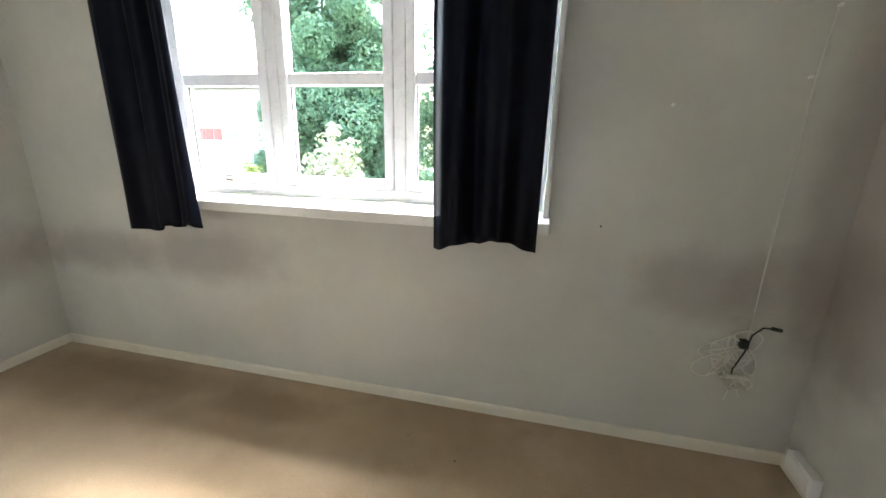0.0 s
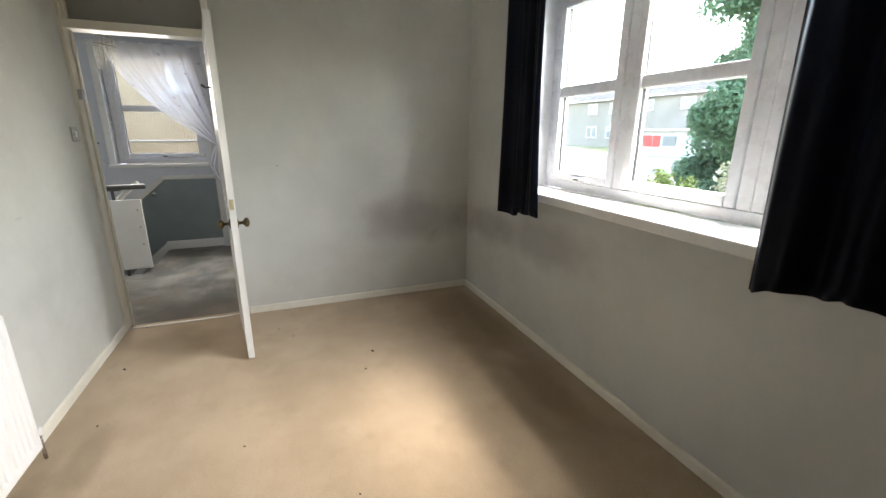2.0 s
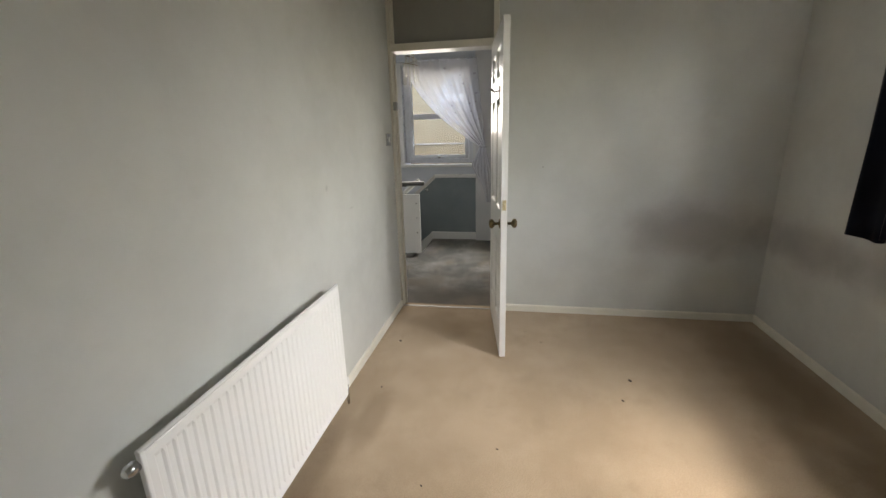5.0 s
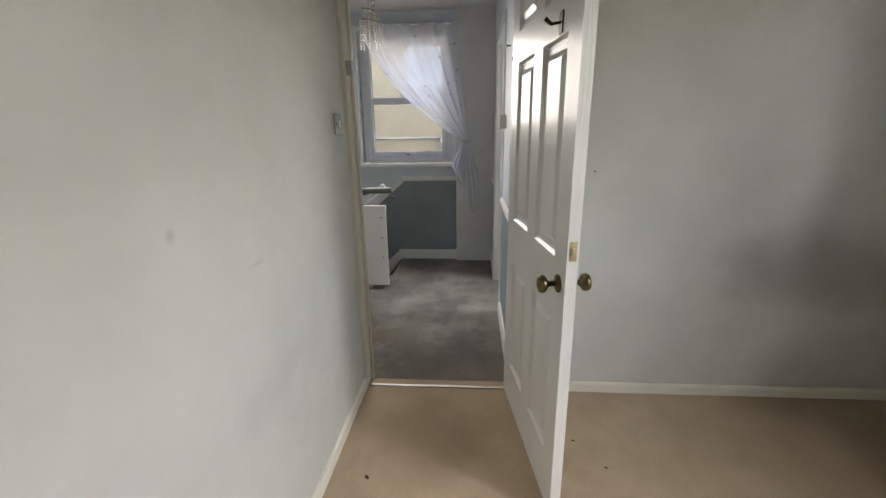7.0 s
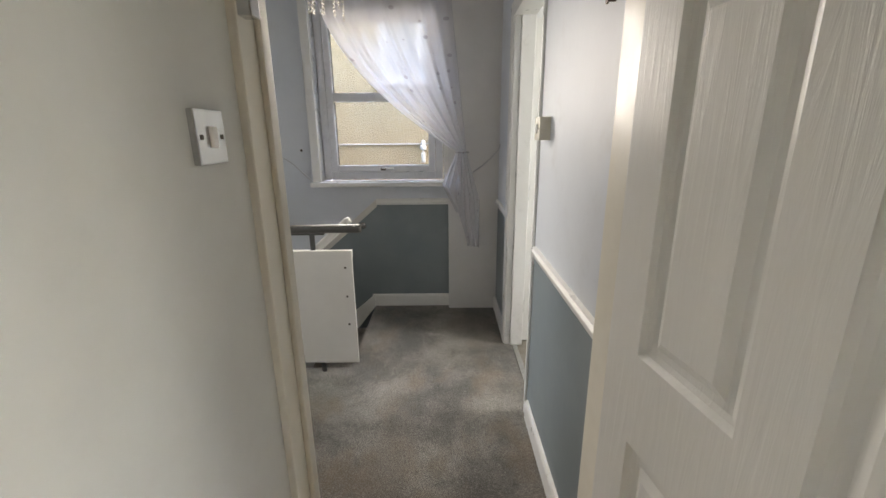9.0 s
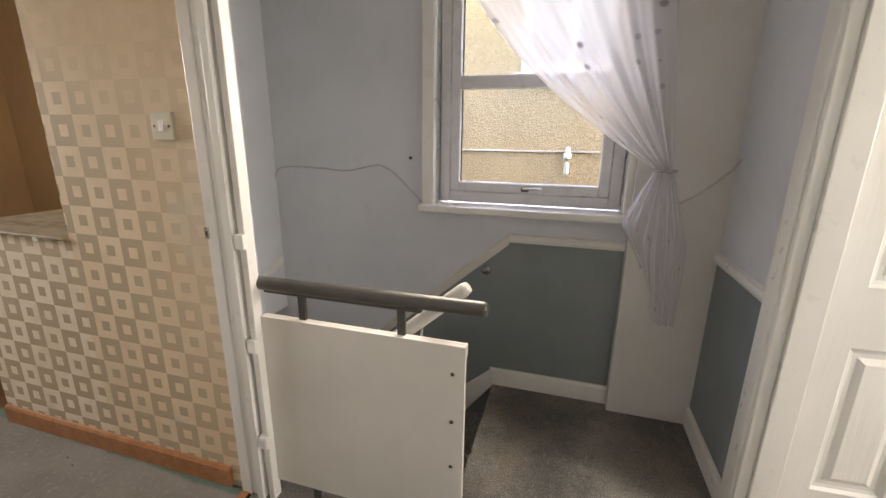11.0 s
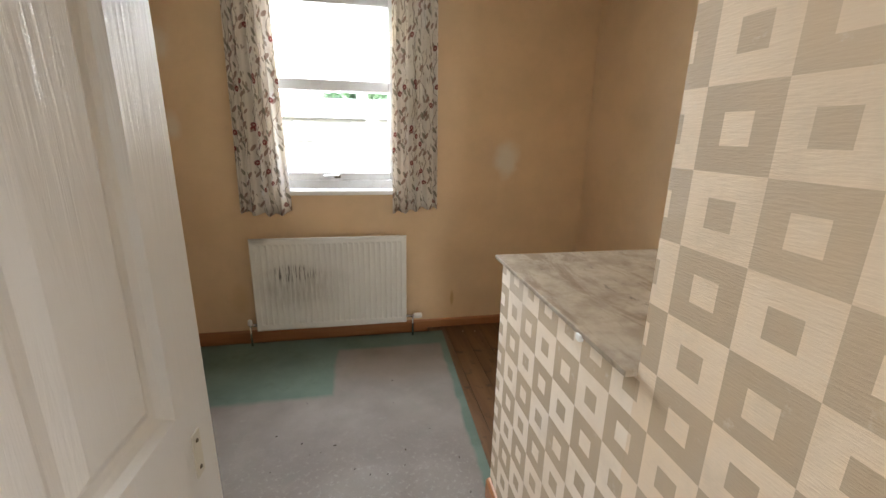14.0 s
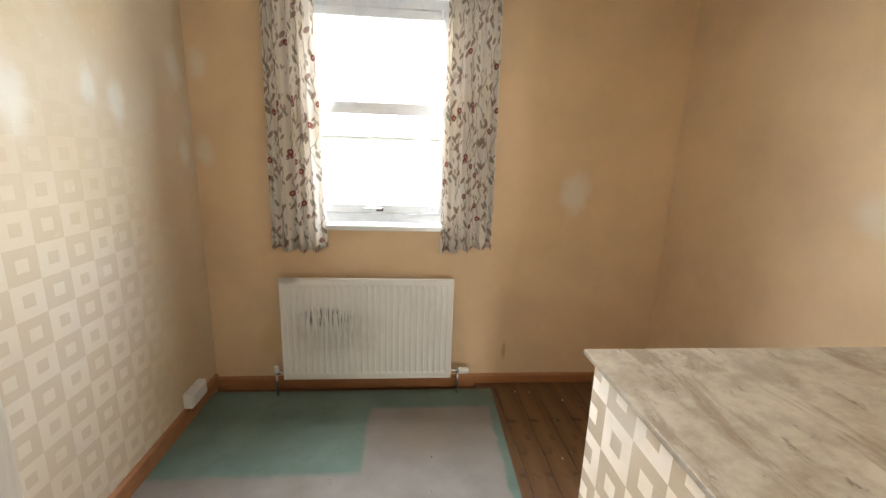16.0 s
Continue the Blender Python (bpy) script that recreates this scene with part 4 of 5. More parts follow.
for nm, b in (("trim_window", (0.088, 0.112, 1.985, 2.025, 1.05, 2.25)), ("trim_window", (-2.0, -1.975, 1.985, 2.025, 1.05, 2.25)),
              ("trim_window", (-5.30, -5.235, -1.285, -1.222, 1.022, 2.255)), ("trim_window", (-5.30, -5.235, -0.298, -0.262, 1.022, 2.255)), ("trim_window", (-5.30, -5.225, -1.30, -0.262, 2.255, 2.30))):
    structure(nm, bevelled(*b, 0.006), GLOSS_WHITE, "white painted window architrave", "trim")

# ---- stairs ----
stairs = thing("staircase", (-4.8, -0.87, 0), "narrow carpeted stairs going down from the landing", "stairs", kind="structure")
for i in range(1, 11):
    y1, z = -0.87 - 0.221 * (i - 1), -0.19 * i
    part("step", bevelled(-5.255, -4.33, y1 - 0.245, y1, z - 0.19, z, 0.012), GREY_CARPET, stairs)


# ---- doors ----
def leaf_mesh(w, h, th, panels, depth=0.014, slope=0.02, field=0.034, raised=True):
    """A door leaf, hinge edge at x=0, both faces with recessed panels and raised fields."""
    bm = bmesh.new()
    us = sorted({0, w, *[p[0] for p in panels], *[p[1] for p in panels]})
    zs = sorted({0, h, *[p[2] for p in panels], *[p[3] for p in panels]})
    for side in (0, 1):
        y, s = (0, 1) if side == 0 else (th, -1)

        def quad(pts):
            f = bm.faces.new([bm.verts.new((u, y + s * d, z)) for u, d, z in pts])
            if side:
                f.normal_flip()

        for i in range(len(us) - 1):
            for k in range(len(zs) - 1):
                a, b, c, d = us[i], us[i + 1], zs[k], zs[k + 1]
                if any(p[0] <= a and b <= p[1] and p[2] <= c and d <= p[3] for p in panels):
                    continue
                quad([(a, 0, c), (b, 0, c), (b, 0, d), (a, 0, d)])
        for a, b, c, d in panels:
            rings = [(0, 0), (slope * 0.45, depth * 0.75), (slope, depth), (field, depth), (field + 0.02, depth * 0.25)]
            if not raised:
                rings = [(0, 0), (slope * 0.3, depth * 0.2), (slope * 0.7, depth * 0.85), (slope, depth)]
            rects = [[(a + o, dd, c + o), (b - o, dd, c + o), (b - o, dd, d - o), (a + o, dd, d - o)] for o, dd in rings]
            for r0, r1 in zip(rects, rects[1:]):
                for j in range(4):
                    quad([r0[j], r0[(j + 1) % 4], r1[(j + 1) % 4], r1[j]])
            quad(rects[-1])
    for pts in (((0, 0, 0), (0, 0, h), (0, th, h), (0, th, 0)), ((w, 0, 0), (w, th, 0), (w, th, h), (w, 0, h)), ((0, 0, h), (w, 0, h), (w, th, h), (0, th, h)), ((0, 0, 0), (0, th, 0), (w, th, 0), (w, 0, 0))):
        bm.faces.new([bm.verts.new(p) for p in pts])
    bmesh.ops.remove_doubles(bm, verts=bm.verts[:], dist=1e-5)
    bmesh.ops.recalc_face_normals(bm, faces=bm.faces[:])
    return bm


def six_panels(w):
    s, m = 0.105, 0.10
    c0, c1 = (w - m) / 2, (w + m) / 2
    return [(a, b, z0, z1) for a, b in ((s, c0), (c1, w - s)) for z0, z1 in ((0.20, 0.735), (0.935, 1.585), (1.70, 1.865))]


def grained_white():
    n = Nodes("grained_white_door_skin", 0.3)
    v = n.moved((30, 30, 2.0))
    n.bump(n.noise(1.0, 5, 0.62, v, 2.4), 0.45, 0.003)
    return n.done(n.mix(n.ramp(n.noise(2, 5), 0.3, 0.7), (0.68, 0.68, 0.66), (0.74, 0.74, 0.725)))


DOOR_WHITE = grained_white()


def knob(parent, x, y, z, s, mat):
    """A rose, neck and turned knob on a door face; s: +1 or -1, the way that it points."""
    m = pose(x, y, z, -90 * s, 0, 0)
    k = part("knob", lathe(bmesh.new(), [(0.009, 0.0), (0.009, 0.03), (0.017, 0.036), (0.027, 0.043), (0.029, 0.052), (0.026, 0.061), (0.012, 0.066), (0.004, 0.067)], m), mat, parent, "tarnished brass door knob", local=True)
    part("rose", lathe(bmesh.new(), [(0.03, 0.0), (0.03, 0.003), (0.024, 0.007), (0.01, 0.009), (0.009, 0.012)], m), mat, k, local=True)


def hinge_pair(parent, th, mat, zs=(0.22, 1.76), y=0.03):
    for z in zs:
        part("hinge", bevelled(-0.006, 0.004, y, y + 0.012, z - 0.045, z + 0.045, 0.002), mat, parent, local=True)


W = 0.775
door = thing("door_1", None, "white six-panel bedroom door standing wide open with brass knobs", "door", kind="structure", m=pose(-2.925, 0.070, 0.012, 0, 0, 7.9))
part("leaf", leaf_mesh(W, 1.975, 0.036, six_panels(W)), DOOR_WHITE, door, local=True)
knob(door, W - 0.06, 0, 0.86, -1, BRASS)
knob(door, W - 0.06, 0.036, 0.86, 1, BRASS)
plate = part("latch_plate", bevelled(W - 0.001, W + 0.002, 0.007, 0.029, 0.95, 1.01, 0.001), LATCH_BRASS, door, "small brass latch plate", local=True)
part("latch_bolt", bevelled(W + 0.002, W + 0.008, 0.012, 0.024, 0.97, 0.99, 0.002), LATCH_BRASS, plate, local=True)
hinge_pair(door, 0.036, CREAM_GLOSS)
hook = part("coat_hook", bevelled(W - 0.18, W - 0.15, -0.004, 0.0, 1.59, 1.65, 0.001), DARK_METAL, door, "dark metal coat hook", local=True)
part("prong", tube(bmesh.new(), [(W - 0.165, -0.004, 1.62), (W - 0.165, -0.03, 1.615), (W - 0.165, -0.05, 1.63)], [0.004, 0.005, 0.007]), DARK_METAL, hook, local=True)

W = 0.74
cup = thing("door_2", None, "closed old white panelled cupboard door", "door", kind="structure", m=pose(-0.13, -0.715, 0.012, 0, 0, 0))
part("leaf", leaf_mesh(W, 1.97, 0.035, [(0.068, W - 0.068, z0, z1) for z0, z1 in ((0.10, 0.578), (0.64, 1.026), (1.094, 1.464), (1.544, 1.88))], 0.011, 0.022, raised=False), GLOSS_WHITE, cup, local=True)
part("keyhole", bevelled(0.03, 0.042, 0.035, 0.037, 1.05, 1.064, 0.001), BLACK_PLASTIC, cup, local=True)
catch = thing("cupboard_catch", (-0.165, -0.66, 1.03), "small brass ball catch on the cupboard casing", "catch")
part("catch", bevelled(-0.148, -0.132, -0.665, -0.655, 0.99, 1.04, 0.003), BRASS, catch)

W = 0.725
bath = thing("door_3", None, "white panelled bathroom door opened inwards", "door", kind="structure", m=pose(-4.645, 0.222, 0.01, 0, 0, 93))
part("leaf", leaf_mesh(W, 1.97, 0.036, six_panels(W)), DOOR_WHITE, bath, local=True)
hinge_pair(bath, 0.036, CHROME, (0.25, 1.0, 1.75), -0.006)
knob(bath, W - 0.06, 0.0, 0.98, -1, CHROME)

W = 0.738
small = thing("door_4", None, "white wood-grain six-panel door pushed open into the small bedroom", "door", kind="structure", m=pose(-3.485, -1.772, 0.012, 0, 0, -93.4))
part("leaf", leaf_mesh(W, 1.97, 0.036, six_panels(W)), DOOR_WHITE, small, local=True)
hinge_pair(small, 0.036, CHROME, (0.22, 1.0, 1.76))
plate = part("latch_cover", bevelled(W - 0.075, W - 0.05, -0.003, 0.0, 0.80, 0.88, 0.0015), SOCKET_CREAM, small, "pale oval cover plate with two screws", local=True)
for z in (0.815, 0.865):
    part("screw", lathe(bmesh.new(), [(0.004, 0), (0.003, 0.0015)], pose(W - 0.0625, -0.003, z, 90), 8), BRASS, plate, local=True)


# ---- curtains ----
def curtain_mesh(corners, folds, amp, axis, nu=90, nv=26, seed=1, sag=0.012, uv=True, back=0.002):
    """A hanging cloth. corners(v): the (low, high) ends on its axis and the height at v from 0, the top, to 1; axis: 0 along x, 1 along y."""
    bm = bmesh.new()
    lay = bm.loops.layers.uv.new("UV")
    rnd = random.Random(seed)
    ph = [rnd.uniform(0, 6.28) for _ in range(6)]
    grids = []
    for off in (0, back):
        rows = []
        for j in range(nv + 1):
            v = j / nv
            row = []
            for i in range(nu + 1):
                u = i / nu
                lo, hi, z, d, a = corners(u, v)
                wv = math.sin(u * folds * 6.283 + ph[0] + 0.6 * math.sin(3 * v + ph[1])) + 0.35 * math.sin(u * folds * 2.3 * 6.283 + ph[2] + v) + 0.3 * math.sin(u * folds * 0.47 * 6.283 + ph[3])
                t = lo + (hi - lo) * (u + 0.012 * math.sin(u * folds * 6.283 * 0.5 + ph[4]))
                zz = z - (sag * (0.6 * math.sin(u * folds * 6.283 + ph[0]) + math.sin(u * 5 + ph[5])) if j == nv else 0)
                p = d + amp * a * wv * 0.6 + off
                row.append(bm.verts.new((t, p, zz) if axis == 0 else (p, t, zz)))
            rows.append(row)
        grids.append(rows)
    for g, rows in enumerate(grids):
        for j in range(nv):
            for i in range(nu):
                q = [rows[j][i], rows[j][i + 1], rows[j + 1][i + 1], rows[j + 1][i]]
                f = bm.faces.new(q if g == 0 else q[::-1])
                f.smooth = True
                cs = [(i, j), (i + 1, j), (i + 1, j + 1), (i, j + 1)]
                for lp, (a, b) in zip(f.loops, cs if g == 0 else cs[::-1]):
                    lp[lay].uv = (a / nu * 0.5, -b / nv * 1.5)
    a, b = grids
    edge = [(a[0][i], b[0][i]) for i in range(nu + 1)] + [(a[j][nu], b[j][nu]) for j in range(1, nv + 1)] + [(a[nv][i], b[nv][i]) for i in range(nu - 1, -1, -1)] + [(a[j][0], b[j][0]) for j in range(nv - 1, -1, -1)]
    for (p, q), (r, s) in zip(edge, edge[1:]):
        bm.faces.new((p, q, s, r))
    return bm


def straight(lo0, hi0, lo1, hi1, top, bottom, d):
    return lambda u, v: (lo0 + (lo1 - lo0) * v, hi0 + (hi1 - hi0) * v, top + (bottom - top) * v, d, 0.75 + 0.35 * v)


def rail(name, a, b, mat, label):
    r = thing(name, a, label, "curtain rail")
    part("rail", tube(bmesh.new(), [a, b], 0.011, 10), mat, r)
    return r


r1 = rail("curtain_rail", (-2.3, 1.86, 2.33), (0.35, 1.86, 2.33), UPVC, "slim white curtain rail above the window")
for x in (-2.2, -0.95, 0.25):
    part("bracket", bevelled(x - 0.01, x + 0.01, 1.86, 2.02, 2.315, 2.335, 0.003), UPVC, r1)
c = thing("curtain", (-1.85, 1.86, 2.33), "dark navy blackout curtain hanging short of the sill", "curtain", "bedroom curtains")
part("cloth", curtain_mesh(straight(-2.03, -1.60, -2.03, -1.555, 2.33, 0.905, 1.838), 2.8, 0.045, 0, seed=3, sag=0.02), NAVY_CLOTH, c)
c = thing("curtain", (-0.15, 1.86, 2.33), "dark navy blackout curtain drawn across the window edge", "curtain", "bedroom curtains")
part("cloth", curtain_mesh(straight(-0.385, 0.075, -0.372, 0.066, 2.33, 0.945, 1.832), 2.2, 0.055, 0, seed=8, sag=0.022), NAVY_CLOTH, c)

r2 = rail("curtain_rail", (-4.4, -4.515, 2.30), (-2.95, -4.515, 2.30), UPVC, "slim white curtain rail in the small bedroom")
for x in (-4.3, -3.65, -3.0):
    part("bracket", bevelled(x - 0.01, x + 0.01, -4.575, -4.515, 2.285, 2.305, 0.003), UPVC, r2)
c = thing("curtain", (-3.2, -4.515, 2.3), "unlined floral cotton curtain with brick-red flowers", "curtain", "floral curtains")
part("cloth", curtain_mesh(straight(-3.325, -3.09, -3.365, -3.065, 2.3, 0.865, -4.505), 3.8, 0.036, 0, seed=5, back=-0.0015), FLORAL_CLOTH, c)
c = thing("curtain", (-4.15, -4.515, 2.3), "floral cotton curtain gathered at the window's side", "curtain", "floral curtains")
part("cloth", curtain_mesh(straight(-4.27, -4.005, -4.285, -3.995, 2.3, 0.872, -4.505), 3.8, 0.036, 0, seed=11, back=-0.0015), FLORAL_CLOTH, c)

r3 = rail("curtain_rail", (-5.205, -1.30, 2.285), (-5.205, -0.235, 2.285), UPVC, "white curtain wire over the landing window")
for y in (-1.27, -0.27):
    part("bracket", bevelled(-5.24, -5.205, y - 0.01, y + 0.01, 2.275, 2.295, 0.003), UPVC, r3)


def swag(u, v):
    """Gathered to a tie at the side, then falling loose."""
    tie = 0.60
    if v < tie:
        s = v / tie
        lo = -1.16 + 0.955 * s ** 1.5
        hi = -0.25 + 0.115 * s
        z = 2.295 - (2.295 - 1.24) * s
        z -= 0.05 * math.sin(math.pi * s) * (1 - u)
        return lo, hi, z, -5.195 + 0.035 * s, 0.7 + 0.3 * math.sin(math.pi * s)
    s = (v - tie) / (1 - tie)
    flare = min(1, s * 2.0)
    lo = -0.205 - 0.105 * flare + (0.10 * max(0, s - 0.55) / 0.45)
    hi = -0.135 + 0.10 * flare
    drop = (1.24 - 0.53) * s * (0.62 + 0.38 * min(1, max(0, (u - 0.15) / 0.35)))
    return lo, hi, 1.24 - drop, -5.16, 0.9 - 0.35 * flare


c = thing("net_curtain", (-5.2, -0.6, 2.28), "white sheer curtain with embroidered dots tied to one side", "curtain")
part("cloth", curtain_mesh(swag, 6, 0.016, 1, 120, 70, 4, 0.004, back=0.0012), VOILE, c)
part("tie_band", tube(bmesh.new(), [(-5.16 + 0.03 * math.cos(a), -0.165 + 0.045 * math.sin(a), 1.235) for a in [i * 0.4488 for i in range(15)]], 0.006, 6), CHROME, c, "thin tie-back ring")


# ---- radiators ----
def radiator(name, x0, x1, z0, z1, front, wall_y, s, mat, label, valves):
    """A single-panel convector. s: +1 or -1, the way that its front faces along y."""
    root = thing(name, ((x0 + x1) / 2, front, z0), label, "radiator")
    bm = bmesh.new()
    n = int((x1 - x0 - 0.06) / 0.034)
    pitch = (x1 - x0 - 0.06) / n
    prof = [(x0 + 0.012, 0.004), (x0 + 0.03, 0.004)]
    for i in range(n):
        a = x0 + 0.03 + i * pitch
        prof += [(a + pitch * 0.08, 0.004), (a + pitch * 0.26, -0.001), (a + pitch * 0.74, -0.001), (a + pitch * 0.92, 0.004)]
    prof += [(x1 - 0.03, 0.004), (x1 - 0.012, 0.004)]
    zr = [(z0, -0.004), (z0 + 0.006, 0.004), (z0 + 0.030, 0.004), (z0 + 0.042, None), (z1 - 0.042, None), (z1 - 0.03, 0.004), (z1 - 0.006, 0.004), (z1, -0.004)]
    rows = []
    for z, flat in zr:
        rows.append([bm.verts.new((x, front + s * (d if flat is None else flat), z)) for x, d in prof])
    for r, q in zip(rows, rows[1:]):
        for i in range(len(prof) - 1):
            bm.faces.new((r[i], r[i + 1], q[i + 1], q[i]))
    bmesh.ops.recalc_face_normals(bm, faces=bm.faces[:])
    part("front_panel", bm, mat, root)
    b0, b1 = front - s * 0.016, front - s * 0.004
    part("back_panel", bevelled(x0 + 0.004, x1 - 0.004, min(b0, b1), max(b0, b1), z0 + 0.004, z1 - 0.002, 0.003), mat, root)
    for x in (x0, x1 - 0.014):
        b0, b1 = front - s * 0.012, front + s * 0.005
        part("side_roll", bevelled(x, x + 0.014, min(b0, b1), max(b0, b1), z0 - 0.002, z1 + 0.001, 0.005, 3), mat, root)
    part("top_roll", tube(bmesh.new(), [(x0, front - s * 0.004, z1), (x1, front - s * 0.004, z1)], 0.007), mat, root)
    part("bottom_roll", tube(bmesh.new(), [(x0, front - s * 0.004, z0), (x1, front - s * 0.004, z0)], 0.007), mat, root)
    for x in (x0 + 0.15, x1 - 0.15):
        b0, b1 = wall_y, front - s * 0.016
        part("wall_bracket", bevelled(x - 0.02, x + 0.02, min(b0, b1), max(b0, b1), z0 + 0.08, z1 - 0.08, 0.002), mat, root)
    for x, d, big in valves:
        y = front - s * 0.02
        v = part("valve", tube(bmesh.new(), [(x, y, z0 + 0.03), (x + d * 0.05, y, z0 + 0.03)], 0.011), CHROME, root, "chrome radiator valve")
        if big:
            part("cap", lathe(bmesh.new(), [(0.014, 0), (0.019, 0.006), (0.019, 0.05), (0.014, 0.058)], pose(x + d * 0.05, y, z0 + 0.03, 0, 90 * d, 0)), SOCKET_WHITE, v)
        else:
            part("cap", lathe(bmesh.new(), [(0.012, 0), (0.014, 0.006), (0.013, 0.035), (0.008, 0.04)], pose(x + d * 0.045, y, z0 + 0.03)), SOCKET_WHITE, v)
        part("pipe", tube(bmesh.new(), [(x + d * 0.045, y, z0 + 0.035), (x + d * 0.045, y, 0.0)], 0.0075), CHROME, v)
    return root


rad = radiator("radiator", -1.535, -0.415, 0.09, 0.70, -0.59, -0.68, 1, RADIATOR_WHITE, "white ribbed panel radiator low on the grey wall", [(-1.535, -1, False), (-0.415, 1, False)])
part("bleed_plug", lathe(bmesh.new(), [(0.016, 0), (0.016, 0.02), (0.01, 0.03)], pose(-0.415, -0.605, 0.665, 0, 90, 0)), CHROME, rad, "chrome plug at the top corner")
radiator("radiator", -4.075, -3.115, 0.115, 0.715, -4.435, -4.575, 1, STAINED_ENAMEL, "white panel radiator with black drip stains under the window", [(-4.075, -1, True), (-3.115, 1, False)])


# ---- switches, sockets, latches ----
def switch(at, face, label, deep=0.012, rocker=SOCKET_WHITE, plate=SOCKET_CREAM):
    """A square switch plate on a wall. face: the way that it looks, as (x, y)."""
    root = thing("light_switch", at, label, "light switch")
    m = Matrix.Translation(at) @ Vector((face[0], face[1], 0)).to_track_quat("Z", "Y").to_matrix().to_4x4()

    def flat(x0, x1, y0, y1, z0, z1, w):
        b = bevelled(x0, x1, y0, y1, z0, z1, w)
        bmesh.ops.transform(b, matrix=m, verts=b.verts[:])
        return b

    p = part("plate", flat(-0.043, 0.043, -0.043, 0.043, 0, deep, 0.003), plate, root)
    part("rocker", flat(-0.009, 0.009, -0.017, 0.017, deep, deep + 0.006, 0.003), rocker, p)
    for x in (-0.03, 0.03):
        part("screw", flat(x - 0.004, x + 0.004, -0.004, 0.004, deep, deep + 0.0012, 0.001), DARK_METAL, p)
    return root


switch((-2.785, -0.68, 1.37), (0, 1), "metal-edged light switch on the grey wall", plate=CHROME, rocker=SOCKET_WHITE)
switch((-4.25, -1.812, 1.385), (1, 0), "square white light switch on patterned wallpaper")
switch((-3.765, 0.11, 1.385), (0, -1), "white light switch on a deep surface box", 0.042)
keep = thing("latch_keep", (-2.935, -0.66, 1.61), "small chrome rim latch keep on the door frame", "latch")
part("keep", bevelled(-2.955, -2.92, -0.664, -0.635, 1.58, 1.64, 0.003), CHROME, keep)
keep = thing("latch_keep", (-4.235, -1.675, 1.05), "worn metal latch keep on the door frame", "latch")
part("keep", bevelled(-4.2305, -4.2255, -1.686, -1.670, 1.030, 1.068, 0.001), CHROME, keep)
part("latch_hole", bevelled(-4.2256, -4.2246, -1.682, -1.674, 1.040, 1.056, 0.0003), BLACK_PLASTIC, keep)


def socket_box(x0, x1, y0, y1, z0, z1, label, face):
    root = thing("socket_box", ((x0 + x1) / 2, (y0 + y1) / 2, z0), label, "socket")
    part("box", bevelled(x0, x1, y0, y1, z0, z1, 0.006), SOCKET_WHITE, root)
    x = x0 if face < 0 else x1
    part("cover", bevelled(x - 0.004, x + 0.004, y0 + 0.012, y1 - 0.012, z0 + 0.01, z1 - 0.01, 0.002), SOCKET_WHITE, root)


socket_box(1.175, 1.22, 1.765, 1.935, 0.06, 0.145, "white double surface socket box just above the skirting", -1)
socket_box(-2.727, -2.682, -4.36, -4.20, 0.09, 0.17, "white surface socket box above the brown skirting", -1)

# ---- landing things ----
guard = thing("stair_guard", (-4.28, -1.15, 0), "white boarded stair guard with a dark grey top rail", "guard rail")
bm = bevelled(-4.282, -4.264, -1.535, -0.805, 0.072, 0.757, 0.003)
panel = part("panel", bm, GUARD_WHITE, guard, "flat white board with screw heads")
part("top_lip", bevelled(-4.296, -4.282, -1.535, -0.805, 0.715, 0.757, 0.002), GUARD_WHITE, panel)
for z in (0.66, 0.49, 0.32):
    part("screw", lathe(bmesh.new(), [(0.007, 0), (0.005, 0.002)], pose(-4.264, -0.845, z, 0, 90, 0), 10), DARK_METAL, panel)
bm = bmesh.new()
tube(bm, [(-4.285, -1.585, 0.872), (-4.285, -1.57, 0.872), (-4.285, -0.76, 0.878), (-4.285, -0.748, 0.878)], [0.02, 0.024, 0.024, 0.019], 14)
top = part("top_rail", bm, RAIL_GREY, guard, "dark grey painted round handrail")
part("under_bar", bevelled(-4.295, -4.275, -1.52, -0.95, 0.843, 0.853, 0.002), RAIL_GREY, top)
for y in (-1.38, -1.02):
    part("post", bevelled(-4.297, -4.2825, y - 0.013, y + 0.013, 0.0, 0.848, 0.002), RAIL_GREY, guard)
pole = thing("handrail", (-4.36, -0.84, 0.9), "chipped white round stair handrail sloping down", "handrail")
part("rail", tube(bmesh.new(), [(-4.365, -0.825, 0.912), (-4.365, -0.84, 0.90), (-4.365, -1.75, 0.11), (-4.365, -2.2, -0.28)], [0.017, 0.023, 0.023, 0.023], 14), POLE_GREY, pole)
for y, z in ((-0.98, 0.755), (-1.4, 0.39), (-2.0, -0.13)):
    part("bracket", tube(bmesh.new(), [(-4.365, y, z), (-4.365, y, z - 0.05), (-4.334, y, z - 0.07), (-4.298, y, z - 0.07)], 0.006), CHROME, pole)
for y, z in ((-0.935, 0.675), (-1.67, 0.015)):
    b = thing("rail_bracket", (-5.28, y, z), "chrome handrail bracket with no rail on it", "bracket", "brackets on the stair wall")
    part("rose", lathe(bmesh.new(), [(0.026, 0), (0.026, 0.004), (0.012, 0.01), (0.008, 0.014)], pose(-5.28, y, z, 0, 90, 0)), CHROME, b)
    part("arm", tube(bmesh.new(), [(-5.27, y, z), (-5.235, y, z), (-5.222, y, z + 0.02)], [0.008, 0.008, 0.013]), CHROME, b)

